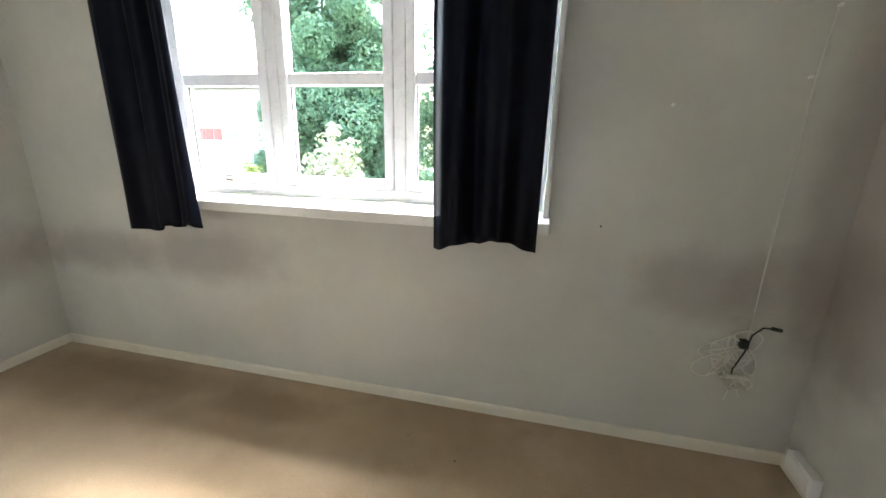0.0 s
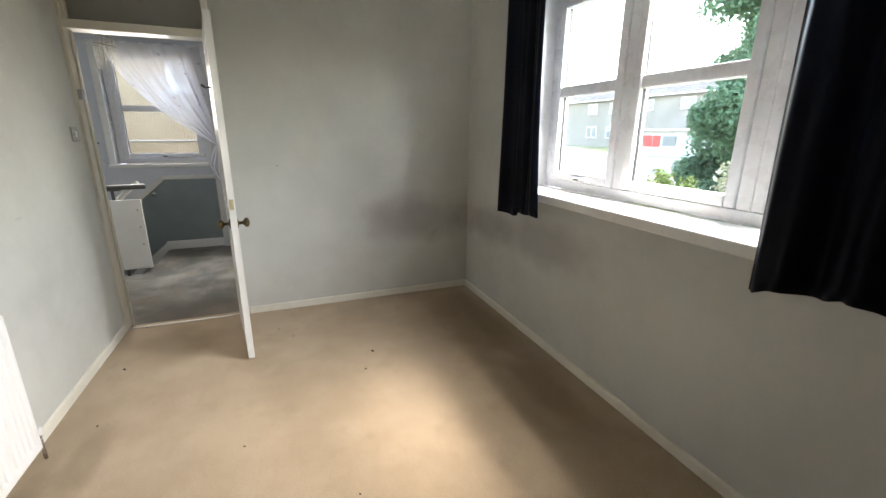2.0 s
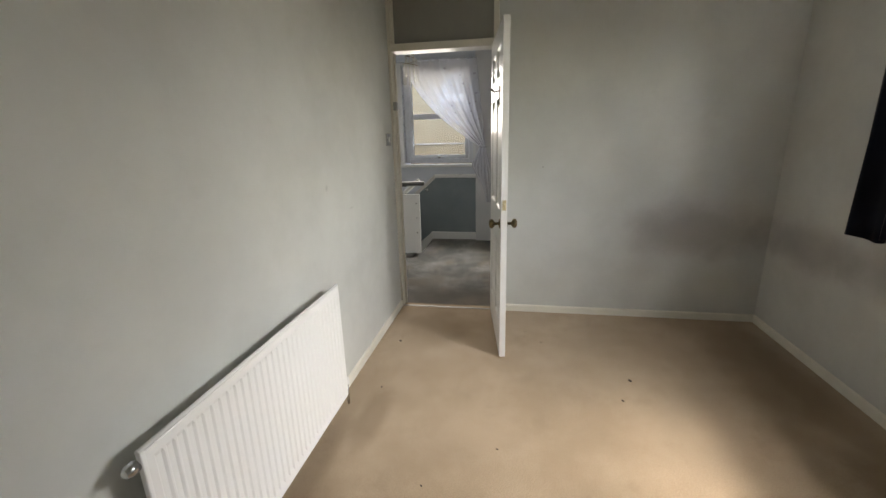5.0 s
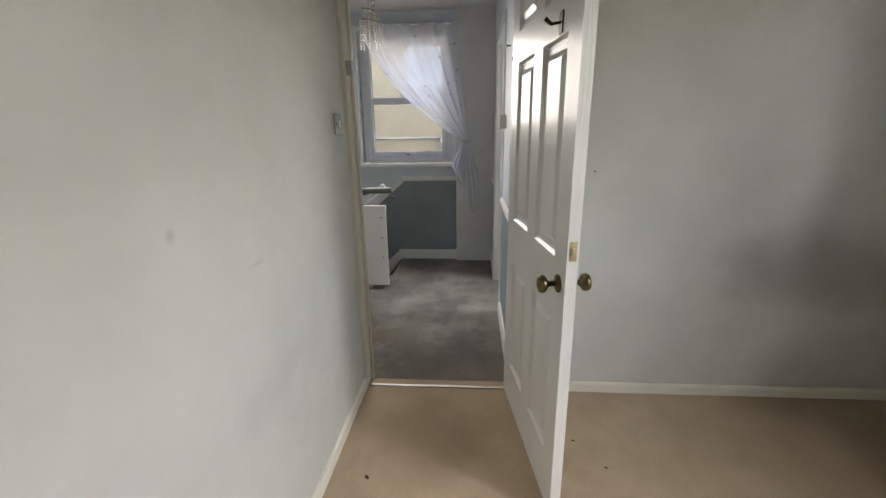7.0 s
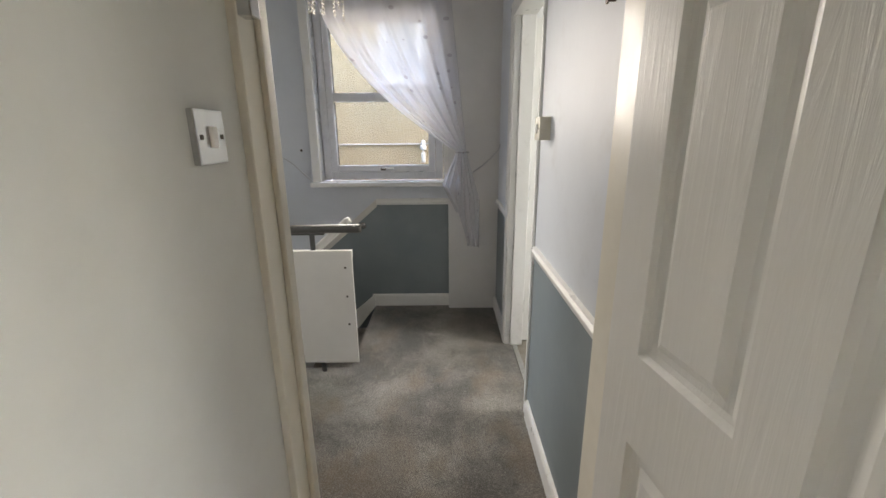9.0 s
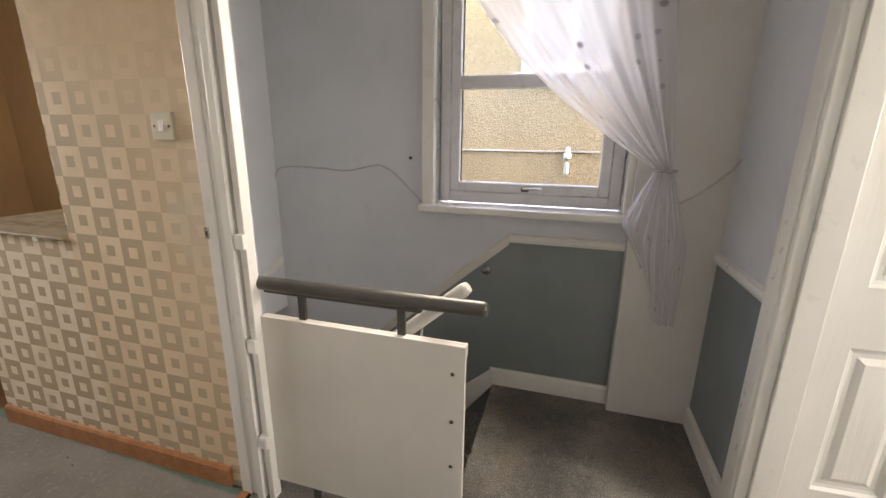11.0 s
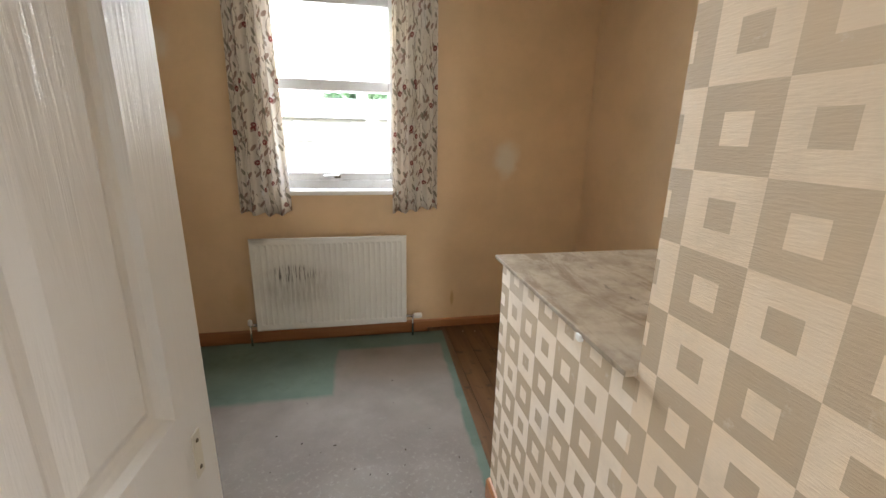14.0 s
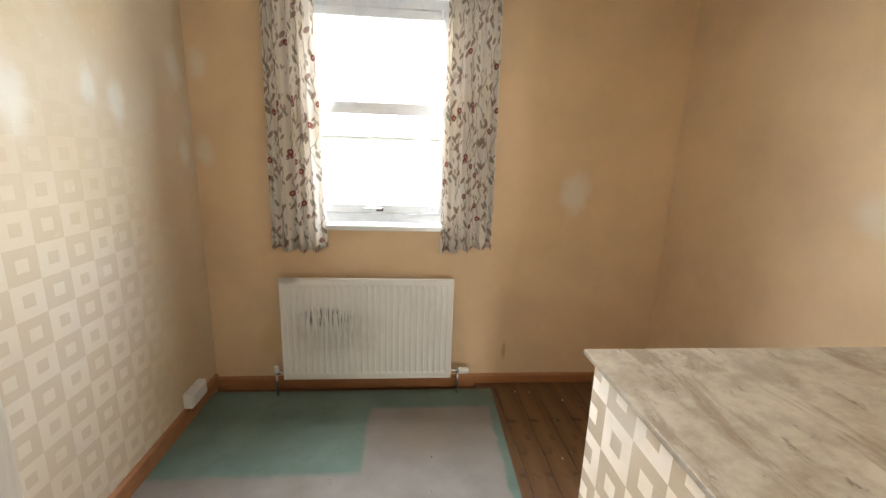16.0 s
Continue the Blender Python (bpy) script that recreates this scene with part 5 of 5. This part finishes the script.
lamp = thing("pendant_light", (-4.25, -0.84, CEIL), "small spiral pendant with strings of cut glass beads", "pendant light")
part("ceiling_rose", lathe(bmesh.new(), [(0.03, 0), (0.045, 0.012), (0.05, 0.025)], pose(-4.25, -0.84, CEIL - 0.025)), SOCKET_WHITE, lamp)
part("flex", tube(bmesh.new(), [(-4.25, -0.84, CEIL - 0.025), (-4.25, -0.84, 2.22)], 0.004), CABLE_WHITE, lamp)
spiral = [(-4.25 + (0.035 + 0.05 * s) * math.cos(s * 14), -0.84 + (0.035 + 0.05 * s) * math.sin(s * 14), 2.24 - 0.16 * s) for s in [i / 60 for i in range(61)]]
part("spiral_frame", tube(bmesh.new(), spiral, 0.0035, 6), BRASS, lamp, "thin gilt spiral frame")
part("lamp_holder", lathe(bmesh.new(), [(0.012, 0), (0.017, 0.01), (0.017, 0.05), (0.01, 0.06)], pose(-4.25, -0.84, 2.17)), SOCKET_WHITE, lamp)
bm = bmesh.new()
bmesh.ops.create_icosphere(bm, subdivisions=1, radius=0.0062, matrix=Matrix.Diagonal((1, 1, 1.25, 1)))
bead_mesh = mesh_of("bead", bm, CRYSTAL)
for i in range(0, 61, 3):
    x, y, z = spiral[i]
    string = part("bead_string", tube(bmesh.new(), [(x, y, z), (x, y, z - 0.205)], 0.0008, 5), CHROME, lamp)
    for k in range(11):
        bead = new("bead", bead_mesh)
        bead.parent = string
        bead.location = Vector((x, y, z - 0.012 - k * 0.0185)) - lamp.location

# cables and small fixings on the landing walls
cable = thing("wall_cable", (-5.275, -1.3, 1.0), "thin cable painted over and looped along the stair wall", "cable")
part("cable", tube(bmesh.new(), smooth_line([(-5.275, y, z) for y, z in ((-1.275, 0.997), (-1.377, 1.097), (-1.451, 1.167), (-1.536, 1.210), (-1.618, 1.201), (-1.745, 1.175), (-1.920, 1.185), (-2.117, 1.188), (-2.201, 1.162), (-2.230, 1.065), (-2.234, 0.865), (-2.234, 0.639))]), 0.0045, 6), CABLE_GREY, cable)
cable = thing("wall_cable", (-5.205, 0.0, 1.1), "grey cable rising across the pale pier", "cable")
part("cable", tube(bmesh.new(), [(-5.206, -0.09, 1.085), (-5.206, -0.02, 1.13), (-5.206, 0.05, 1.19), (-5.205, 0.104, 1.25), (-5.15, 0.106, 1.29)], 0.004, 6), CABLE_GREY, cable)


def nail(at, out, label, mat=DARK_METAL, r=0.004, head=0.009):
    n = thing("wall_fixing", at, label, "screw", "wall fixings")
    d = Vector(out)
    part("shank", tube(bmesh.new(), [Vector(at) - d * 0.002, Vector(at) + d * 0.018], r, 8), mat, n)
    part("head", tube(bmesh.new(), [Vector(at) + d * 0.018, Vector(at) + d * 0.021], head, 10), mat, n)


nail((-5.28, -1.358, 1.255), (1, 0, 0), "dark screw hook in the stair wall")
nail((-2.915, 0.112, 2.405), (1, 0, 0), "small black hook at the top of the bedroom door frame", BLACK_PLASTIC, 0.007, 0.012)
nail((-3.55, 0.11, 1.79), (0, -1, 0), "small dark hook in the landing wall")
nail((-3.18, 0.11, 1.668), (0, -1, 0), "small dark hook in the landing wall")
nail((0.535, 2.02, 1.52), (0, -1, 0), "white plastic wall plug in grey wall", SOCKET_WHITE, 0.004, 0.007)
nail((0.965, 2.02, 1.615), (0, -1, 0), "white plastic wall plug in grey wall", SOCKET_WHITE, 0.004, 0.007)
nail((1.0, 2.02, 1.84), (0, -1, 0), "white plastic wall plug in grey wall", SOCKET_WHITE, 0.004, 0.007)
nail((-2.93, 0.45, 1.15), (1, 0, 0), "tiny dark nail in the grey wall", DARK_METAL, 0.002, 0.004)
nail((0.33, 2.02, 1.03), (0, -1, 0), "tiny dark nail in the grey wall", DARK_METAL, 0.002, 0.004)

# tangle of aerial cable in the bedroom corner
tangle = thing("cable_tangle", (0.95, 2.0, 0.45), "tangled white aerial cable hanging from the corner", "cable")
part("drop_cable", tube(bmesh.new(), [(1.0, 2.013, 1.84), (0.985, 2.012, 1.615), (0.975, 2.01, 1.2), (0.965, 2.0, 0.85), (0.96, 1.99, 0.68), (0.95, 1.97, 0.6)], 0.003, 6), CABLE_PAINTED, tangle, "aerial cable painted over with the wall")
rnd = random.Random(12)
for i in range(13):
    low = i > 7
    cx, cz = (0.945 + rnd.uniform(-0.02, 0.02), 0.405 + rnd.uniform(-0.03, 0.03)) if low else (0.915 + rnd.uniform(-0.06, 0.045), 0.51 + rnd.uniform(-0.06, 0.06))
    ra, rb, tilt = (rnd.uniform(0.035, 0.055), rnd.uniform(0.015, 0.04), rnd.uniform(-0.4, 0.4)) if low else (rnd.uniform(0.05, 0.115), rnd.uniform(0.02, 0.06), rnd.uniform(0, 3))
    pts = []
    for k in range(25):
        a = k * 0.262 * rnd.uniform(0.97, 1.03)
        u, w = ra * math.cos(a), rb * math.sin(a)
        pts.append((cx + u * math.cos(tilt) - w * math.sin(tilt), 1.985 + 0.022 * math.sin(2 * a + i), cz + u * math.sin(tilt) + w * math.cos(tilt)))
    part("loop", tube(bmesh.new(), pts, 0.003, 6), CABLE_WHITE, tangle)
for dx, drop in ((-0.015, 0.30), (0.012, 0.325)):
    part("loose_end", tube(bmesh.new(), smooth_line([(0.945, 1.985, 0.40), (0.945 + dx, 1.98, 0.365), (0.95 + dx * 2, 1.985, drop)]), 0.003, 6), CABLE_WHITE, tangle)
part("binding", bevelled(0.90, 0.99, 1.965, 2.0, 0.415, 0.435, 0.006), CABLE_WHITE, tangle)
part("black_lead", tube(bmesh.new(), [(0.93, 1.98, 0.36), (0.92, 1.97, 0.46), (0.945, 1.96, 0.55), (0.955, 1.955, 0.63), (0.985, 1.95, 0.67), (1.02, 1.95, 0.672)], 0.0036, 8), BLACK_PLASTIC, tangle, "short black lead with a plug")
part("plug", tube(bmesh.new(), [(1.015, 1.95, 0.672), (1.05, 1.95, 0.667)], 0.008, 8), BLACK_PLASTIC, tangle)
part("splitter", bevelled(0.925, 0.955, 1.955, 1.985, 0.565, 0.60, 0.003), BLACK_PLASTIC, tangle)

# ---- the boxed-in stair head in the small bedroom ----
stairbox = thing("stair_box", (-4.8, -2.664, 0), "boxed-in stair head covered in square-patterned wallpaper", "boxing")
part("side", bevelled(-4.262, -4.25, -3.07, -2.375, 0.0, 0.962, 0.001), LIT_BOX_WALLPAPER, stairbox)
part("end", bevelled(-5.36, -4.262, -3.07, -3.058, 0.0, 0.962, 0.001), LIT_BOX_WALLPAPER, stairbox)
part("base", bevelled(-5.36, -4.262, -3.058, -2.376, 0.30, 0.32, 0.001), LID_WOOD, stairbox)
lid = part("lid", bevelled(-5.36, -4.228, -3.09, -2.377, 0.962, 0.975, 0.003), LID_WOOD, stairbox, "scuffed plywood lid with old paint marks")
part("chip", bevelled(-4.234, -4.223, -2.54, -2.522, 0.952, 0.967, 0.003), CHIP_WHITE, lid, "broken white edge")

# ---- crumbs on the floors ----
rnd = random.Random(7)


def crumb(x, y, r, mat, label, z=0.0):
    r *= 0.65
    bm = bmesh.new()
    bmesh.ops.create_icosphere(bm, subdivisions=1, radius=r, matrix=pose(x, y, z + r * 0.25, 0, 0, rnd.uniform(0, 90)) @ Matrix.Diagonal((1.5, 0.8, 0.4, 1)))
    for v in bm.verts:
        v.co += Vector([rnd.uniform(-r, r) * 0.2 for _ in range(3)])
        v.co.z = max(v.co.z, z + 0.0003)
    tagged(new("crumb", mesh_of("crumb", bm, mat)), label, "debris", "floor debris")


DIRT = paint("dry_dirt", (0.05, 0.035, 0.025), 0.9, 0.1)
for x, y, r in ((-2.0, 0.93, 0.014), (-1.8, 0.845, 0.012), (-1.35, 0.2, 0.008), (-0.95, 0.45, 0.009), (-0.9, 0.65, 0.008), (-1.1, -0.1, 0.008), (-0.6, 1.2, 0.007), (-2.3, -0.52, 0.014), (-1.75, -0.48, 0.01), (-2.55, 0.35, 0.01), (-2.4, 0.45, 0.01), (-0.75, 0.3, 0.007), (-0.2, 1.65, 0.008), (-0.45, 1.75, 0.006)):
    crumb(x, y, r, DIRT, "small dark crumb on the tan carpet")
for i in range(34):
    crumb(rnd.uniform(-4.2, -3.1), rnd.uniform(-4.2, -2.2), rnd.uniform(0.003, 0.008), DIRT, "small dark crumb on the old carpet")
for i in range(26):
    crumb(rnd.uniform(-5.1, -4.4), rnd.uniform(-4.5, -3.2), rnd.uniform(0.003, 0.008), CHIP_WHITE if i % 2 else DIRT, "flake of debris on the floorboards", -0.003)

# ---- outdoors ----
bm = bmesh.new()
N = 60
grid = []
for j in range(N + 1):
    row = []
    for i in range(N + 1):
        a, b = (i / N * 2 - 1), (j / N * 2 - 1)
        x, y = 700 * a * abs(a) ** 1.4 - 3, 700 * b * abs(b) ** 1.4
        t = min(1, max(0, (y - 9) / 18))
        row.append(bm.verts.new((x, y, DOWN - 0.12 + 2.9 * t * t * (3 - 2 * t))))
    grid.append(row)
for j in range(N):
    for i in range(N):
        bm.faces.new((grid[j][i], grid[j][i + 1], grid[j + 1][i + 1], grid[j + 1][i])).smooth = True
structure("ground", bm, GROUND, "rough grass and bare garden ground around the houses", "ground")


def house_window(parent, x0, x1, y, z0, z1, s):
    w = part("window", bevelled(x0, x1, min(y, y + s * 0.05), max(y, y + s * 0.05), z0, z1, 0.01), UPVC, parent)
    n = 2 if x1 - x0 > 0.9 else 1
    for i in range(n):
        a = x0 + 0.07 + (x1 - x0 - 0.07) / n * i
        b = x0 + (x1 - x0 - 0.07) / n * (i + 1)
        p, q = y + s * 0.045, y + s * 0.06
        part("pane", bevelled(a, b, min(p, q), max(p, q), z0 + 0.07, z1 - 0.07, 0.004), DARK_GLASS, w)
    p, q = y, y + s * 0.12
    part("sill", bevelled(x0 - 0.06, x1 + 0.06, min(p, q), max(p, q), z0 - 0.07, z0, 0.01), DIMMED_RENDER, w)


def house(name, x0, x1, y0, y1, z0, eave, ridge, wallmat, windows, s, label, doors=()):
    """A plain gabled house, ridge along x; windows on the side that looks along y by s."""
    root = thing(name, ((x0 + x1) / 2, (y0 + y1) / 2, z0), label, "house")
    bm = bmesh.new()
    box(bm, x0, x1, y0, y1, z0, eave)
    part("wall", bm, wallmat, root)
    ym = (y0 + y1) / 2
    for a, b in ((y0 - 0.4, ym), (y1 + 0.4, ym)):
        n = 14
        bm = bmesh.new()
        for i in range(n):
            f0, f1 = i / n, (i + 1) / n
            ya, yb = a + (b - a) * f0, a + (b - a) * f1
            za, zb = eave - 0.15 + (ridge - eave + 0.15) * f0, eave - 0.15 + (ridge - eave + 0.15) * f1
            v = [bm.verts.new(p) for p in ((x0 - 0.3, ya, za + 0.06), (x1 + 0.3, ya, za + 0.06), (x1 + 0.3, yb, zb + 0.02), (x0 - 0.3, yb, zb + 0.02), (x0 - 0.3, ya, za - 0.06), (x1 + 0.3, ya, za - 0.06), (x1 + 0.3, yb, zb - 0.1), (x0 - 0.3, yb, zb - 0.1))]
            for q in ((0, 1, 2, 3), (7, 6, 5, 4), (0, 4, 5, 1), (1, 5, 6, 2), (2, 6, 7, 3), (3, 7, 4, 0)):
                bm.faces.new([v[i] for i in q])
        bmesh.ops.recalc_face_normals(bm, faces=bm.faces[:])
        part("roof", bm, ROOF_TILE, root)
    for x in (x0, x1 - 0.1):
        bm = bmesh.new()
        v = [bm.verts.new(p) for p in ((x, y0, eave), (x, y1, eave), (x, ym, ridge - 0.1), (x + 0.1, y0, eave), (x + 0.1, y1, eave), (x + 0.1, ym, ridge - 0.1))]
        for q in ((0, 1, 2), (5, 4, 3), (0, 3, 4, 1), (1, 4, 5, 2), (2, 5, 3, 0)):
            bm.faces.new([v[i] for i in q])
        bmesh.ops.recalc_face_normals(bm, faces=bm.faces[:])
        part("gable", bm, wallmat, root)
    y = y1 if s > 0 else y0
    part("gutter", tube(bmesh.new(), [(x0 - 0.3, y + s * 0.42, eave - 0.12), (x1 + 0.3, y + s * 0.42, eave - 0.12)], 0.06), UPVC, root)
    part("chimney", bevelled(x0 + 1.2, x0 + 1.8, ym - 0.3, ym + 0.3, ridge - 0.4, ridge + 0.7, 0.03), CONCRETE, root)
    for w in windows:
        house_window(root, w[0], w[1], y, w[2], w[3], s)
    for d in doors:
        p, q = y, y + s * 0.06
        part("door", bevelled(d[0], d[1], min(p, q), max(p, q), d[2], d[3], 0.01), RED_DOOR, root)
    return root


house("house", -5.5, 4.5, -31.0, -24.0, DOWN - 0.2, 2.2, 3.2, DIMMED_RENDER, [(-4.15, -3.4, 1.0, 1.85), (-1.6, -0.6, 1.0, 1.85), (1.4, 2.4, 1.0, 1.85), (-4.3, -3.2, -1.9, -0.7), (-1.6, -0.6, -1.9, -0.7)], 1, "white rendered house with a tiled roof across the back gardens")
house("house", -16.0, -7.4, -46.0, -40.0, DOWN - 0.2, 2.3, 4.2, DIMMED_RENDER, [(-13, -12, 0.6, 1.6), (-10, -9, 0.6, 1.6)], 1, "pale house far behind the garden hedge")
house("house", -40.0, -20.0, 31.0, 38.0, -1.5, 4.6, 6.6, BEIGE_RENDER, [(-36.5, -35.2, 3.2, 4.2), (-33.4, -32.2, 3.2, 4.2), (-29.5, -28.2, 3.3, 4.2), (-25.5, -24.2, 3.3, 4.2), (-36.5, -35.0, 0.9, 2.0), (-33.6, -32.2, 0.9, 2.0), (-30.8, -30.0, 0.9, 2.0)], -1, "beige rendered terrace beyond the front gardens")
garage = thing("garage_block", (-23.5, 27.0, 0.15), "low garage block with faded red doors", "garage")
part("wall", bevelled(-27.5, -19.0, 26.0, 30.0, -1.5, 1.55, 0.02), WHITE_RENDER, garage)
part("roof", bevelled(-27.8, -18.7, 25.7, 30.3, 1.55, 1.72, 0.02), CONCRETE, garage)
for i in range(3):
    part("door", bevelled(-24.6 + i * 0.72, -23.95 + i * 0.72, 25.95, 26.0, 0.45, 1.25, 0.01), RED_DOOR, garage, "faded red garage door")
part("window", bevelled(-22.3, -21.2, 25.95, 26.0, 0.55, 1.2, 0.01), DARK_GLASS, garage)
shed = thing("flat_roof_outhouse", (-7.5, 9.5, DOWN), "low outhouse with a pale flat roof", "outhouse")
part("wall", bevelled(-9.6, -6.1, 8.0, 11.5, DOWN - 0.3, -0.05, 0.02), WHITE_RENDER, shed)
part("roof", bevelled(-9.8, -5.9, 7.8, 11.7, -0.05, 0.08, 0.02), CONCRETE, shed)
gwall = thing("garden_wall", (-14, 16, -0.5), "white rendered garden wall", "wall")
part("wall", bevelled(-26.0, -8.5, 16.0, 16.25, -2.4, 0.35, 0.02), WHITE_RENDER, gwall)

# neighbour's pebbledashed gable close to the landing window
nb = thing("neighbour_house", (-8.0, -1, DOWN), "tan pebbledashed neighbouring house wall with a white window", "house")
bm = bmesh.new()
box(bm, -14.0, -8.0, -7.0, 5.5, DOWN - 0.2, 3.35)
part("wall", bm, PEBBLEDASH, nb)
part("bell_bead", bevelled(-8.004, -7.985, -7.0, 5.5, 1.218, 1.236, 0.002), CONCRETE, nb)
part("overflow_pipe", tube(bmesh.new(), smooth_line([(-8.0, -0.58, 1.25), (-7.95, -0.58, 1.25), (-7.925, -0.58, 1.22), (-7.925, -0.58, 0.98)]), 0.028, 10), DIMMED_FRAME, nb, "short pale overflow pipe")
part("pipe_collar", lathe(bmesh.new(), [(0.04, 0), (0.042, 0.01), (0.042, 0.05), (0.036, 0.06)], pose(-7.925, -0.58, 1.15)), DIMMED_FRAME, nb)
w = part("window", bevelled(-8.005, -7.95, -1.13, -0.1, 2.03, 3.1, 0.01), DIMMED_FRAME, nb)
part("pane", bevelled(-7.952, -7.944, -1.03, -0.65, 2.13, 3.0, 0.004), DARK_GLASS, w)
part("pane", bevelled(-7.952, -7.944, -0.58, -0.2, 2.13, 3.0, 0.004), DARK_GLASS, w)
part("sill", bevelled(-8.0, -7.9, -1.2, -0.03, 1.98, 2.03, 0.01), DIMMED_FRAME, w)
for a, b in ((-7.75, -11.0), (-14.25, -11.0)):
    bm = bmesh.new()
    box(bm, 0, 1, -7.3, 5.8, 0, 0.1)
    for v in bm.verts:
        f = v.co.x
        v.co.x, v.co.z = a + (b - a) * f, v.co.z + 3.25 + 1.6 * f
    bmesh.ops.recalc_face_normals(bm, faces=bm.faces[:])
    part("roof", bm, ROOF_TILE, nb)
for y in (-7.0, 5.4):
    bm = bmesh.new()
    v = [bm.verts.new(p) for p in ((-14.0, y, 3.35), (-8.0, y, 3.35), (-11.0, y, 4.8), (-14.0, y + 0.1, 3.35), (-8.0, y + 0.1, 3.35), (-11.0, y + 0.1, 4.8))]
    for q in ((0, 1, 2), (5, 4, 3), (0, 3, 4, 1), (1, 4, 5, 2), (2, 5, 3, 0)):
        bm.faces.new([v[i] for i in q])
    bmesh.ops.recalc_face_normals(bm, faces=bm.faces[:])
    part("gable", bm, PEBBLEDASH, nb)
fence = thing("garden_fence", (-9, -20, DOWN), "brown timber garden fence and shed side", "fence")
for i in range(24):
    part("board", bevelled(-12.0 + i * 0.26, -11.76 + i * 0.26, -21.02, -20.99, DOWN - 0.2, -0.55 + 0.03 * math.sin(i * 2.1), 0.006), FENCE_WOOD, fence)


def crown_mesh(centre, radii, count, size, seed, lumps=170):
    """Many small leaf sprays gathered in uneven clumps."""
    rr = random.Random(seed)
    c = Vector(centre)
    hubs = []
    for _ in range(lumps):
        d = Vector((rr.gauss(0, 1), rr.gauss(0, 1), rr.gauss(0, 1))).normalized()
        f = rr.uniform(0.25, 0.95)
        hubs.append((c + Vector((d.x * radii[0] * f, d.y * radii[1] * f, d.z * radii[2] * f)), rr.uniform(0.14, 0.30) * min(radii)))
    verts, faces = [], []
    for _ in range(count):
        h, r = rr.choice(hubs)
        d = Vector((rr.gauss(0, 1), rr.gauss(0, 1), rr.gauss(0, 1))).normalized()
        p = h + d * r * rr.uniform(0.6, 1.05)
        n = (d + Vector((rr.uniform(-0.7, 0.7), rr.uniform(-0.7, 0.7), rr.uniform(-0.2, 0.9)))).normalized()
        q = n.to_track_quat("Z", "Y")
        s, t = size * rr.uniform(0.6, 1.3), size * rr.uniform(0.35, 0.7)
        k = len(verts)
        a = rr.uniform(0, 6.28)
        ca, sa = math.cos(a), math.sin(a)
        for u, w, b in ((-1, 0, -0.15), (0, -1, 0.1), (1, 0, -0.2), (0, 1, 0.1)):
            x, y = u * s, w * t
            verts.append(p + q @ Vector((x * ca - y * sa, x * sa + y * ca, b * s)))
        faces.append((k, k + 1, k + 2, k + 3))
    me = bpy.data.meshes.new("crown")
    me.from_pydata(verts, [], faces)
    return me


def tree(name, x, y, z0, height, radii, count, size, mat, seed, label, cat="tree"):
    root = thing(name, (x, y, z0), label, cat)
    bm = bmesh.new()
    top = height * 0.75
    tube(bm, [(x, y, z0 - 0.2), (x + 0.05, y, z0 + top * 0.4), (x - 0.05, y + 0.05, z0 + top)], [radii[0] * 0.07, radii[0] * 0.05, radii[0] * 0.015], 10)
    part("trunk", bm, BARK, root)
    rr = random.Random(seed + 5)
    for i in range(6):
        a, f = i * 1.05 + rr.uniform(-0.3, 0.3), rr.uniform(0.3, 0.65)
        h = z0 + top * f
        part("limb", tube(bmesh.new(), [(x, y, h), (x + math.cos(a) * radii[0] * 0.35, y + math.sin(a) * radii[1] * 0.35, h + height * 0.08), (x + math.cos(a) * radii[0] * 0.7, y + math.sin(a) * radii[1] * 0.7, h + height * 0.16)], [radii[0] * 0.03, radii[0] * 0.02, radii[0] * 0.006], 6), BARK, root)
    me = crown_mesh((0, 0, height - radii[2]), radii, count, size, seed)
    me.materials.append(mat)
    cr = new("crown", me)
    cr.parent = root
    return root


tree("tree", -5.75, 11.5, -1.9, 8.0, (2.5, 2.4, 3.9), 190000, 0.066, LEAF_GREEN, 2, "large leafy green tree filling the window view")
tree("tree", -1.3, 14.3, -1.4, 7.6, (3.6, 3.0, 3.9), 60000, 0.09, LEAF_GREEN, 6, "large leafy green tree in the front garden")
tree("flowering_shrub", -3.85, 7.4, DOWN, 4.25, (0.75, 0.7, 1.5), 5000, 0.06, BLOSSOM, 3, "tall shrub thick with pale creamy blossom", "shrub")
tree("shrub", -5.6, 7.5, DOWN, 3.5, (0.8, 0.7, 1.2), 5000, 0.06, LEAF_YELLOW, 9, "low yellow-green garden shrub below the window", "shrub")
tree("shrub", -2.3, 8.6, DOWN, 3.6, (0.8, 0.7, 1.3), 4000, 0.07, LEAF_GREEN, 14, "dark green leafy garden shrub under the tree", "shrub")
tree("tree", -4.5, -52.0, DOWN, 9.8, (5.5, 3.0, 2.5), 5000, 0.35, LEAF_GREEN, 21, "distant green tree behind the roofs")
tree("hedge_shrub", -9.0, -27.0, DOWN, 4.6, (2.6, 1.0, 1.8), 5000, 0.14, LEAF_YELLOW, 25, "bright green hedge beside the white house", "hedge")

# ---- floorboards ----
fb = thing("floorboards", (-4.8, -3.8, -0.02), "row of dark stained floorboards with gaps", "floor", kind="structure")
board = None
for i in range(9):
    x = -5.355 + i * 0.124
    me = board or mesh_of("floorboard", bevelled(0.0006, 0.1222, -4.575, -3.071, -0.03, -0.004, 0.0016), BOARD_WOOD)
    board = me
    o = new("plank", me)
    o.parent = fb
    o.location = Vector((x, 0, 0)) - fb.location
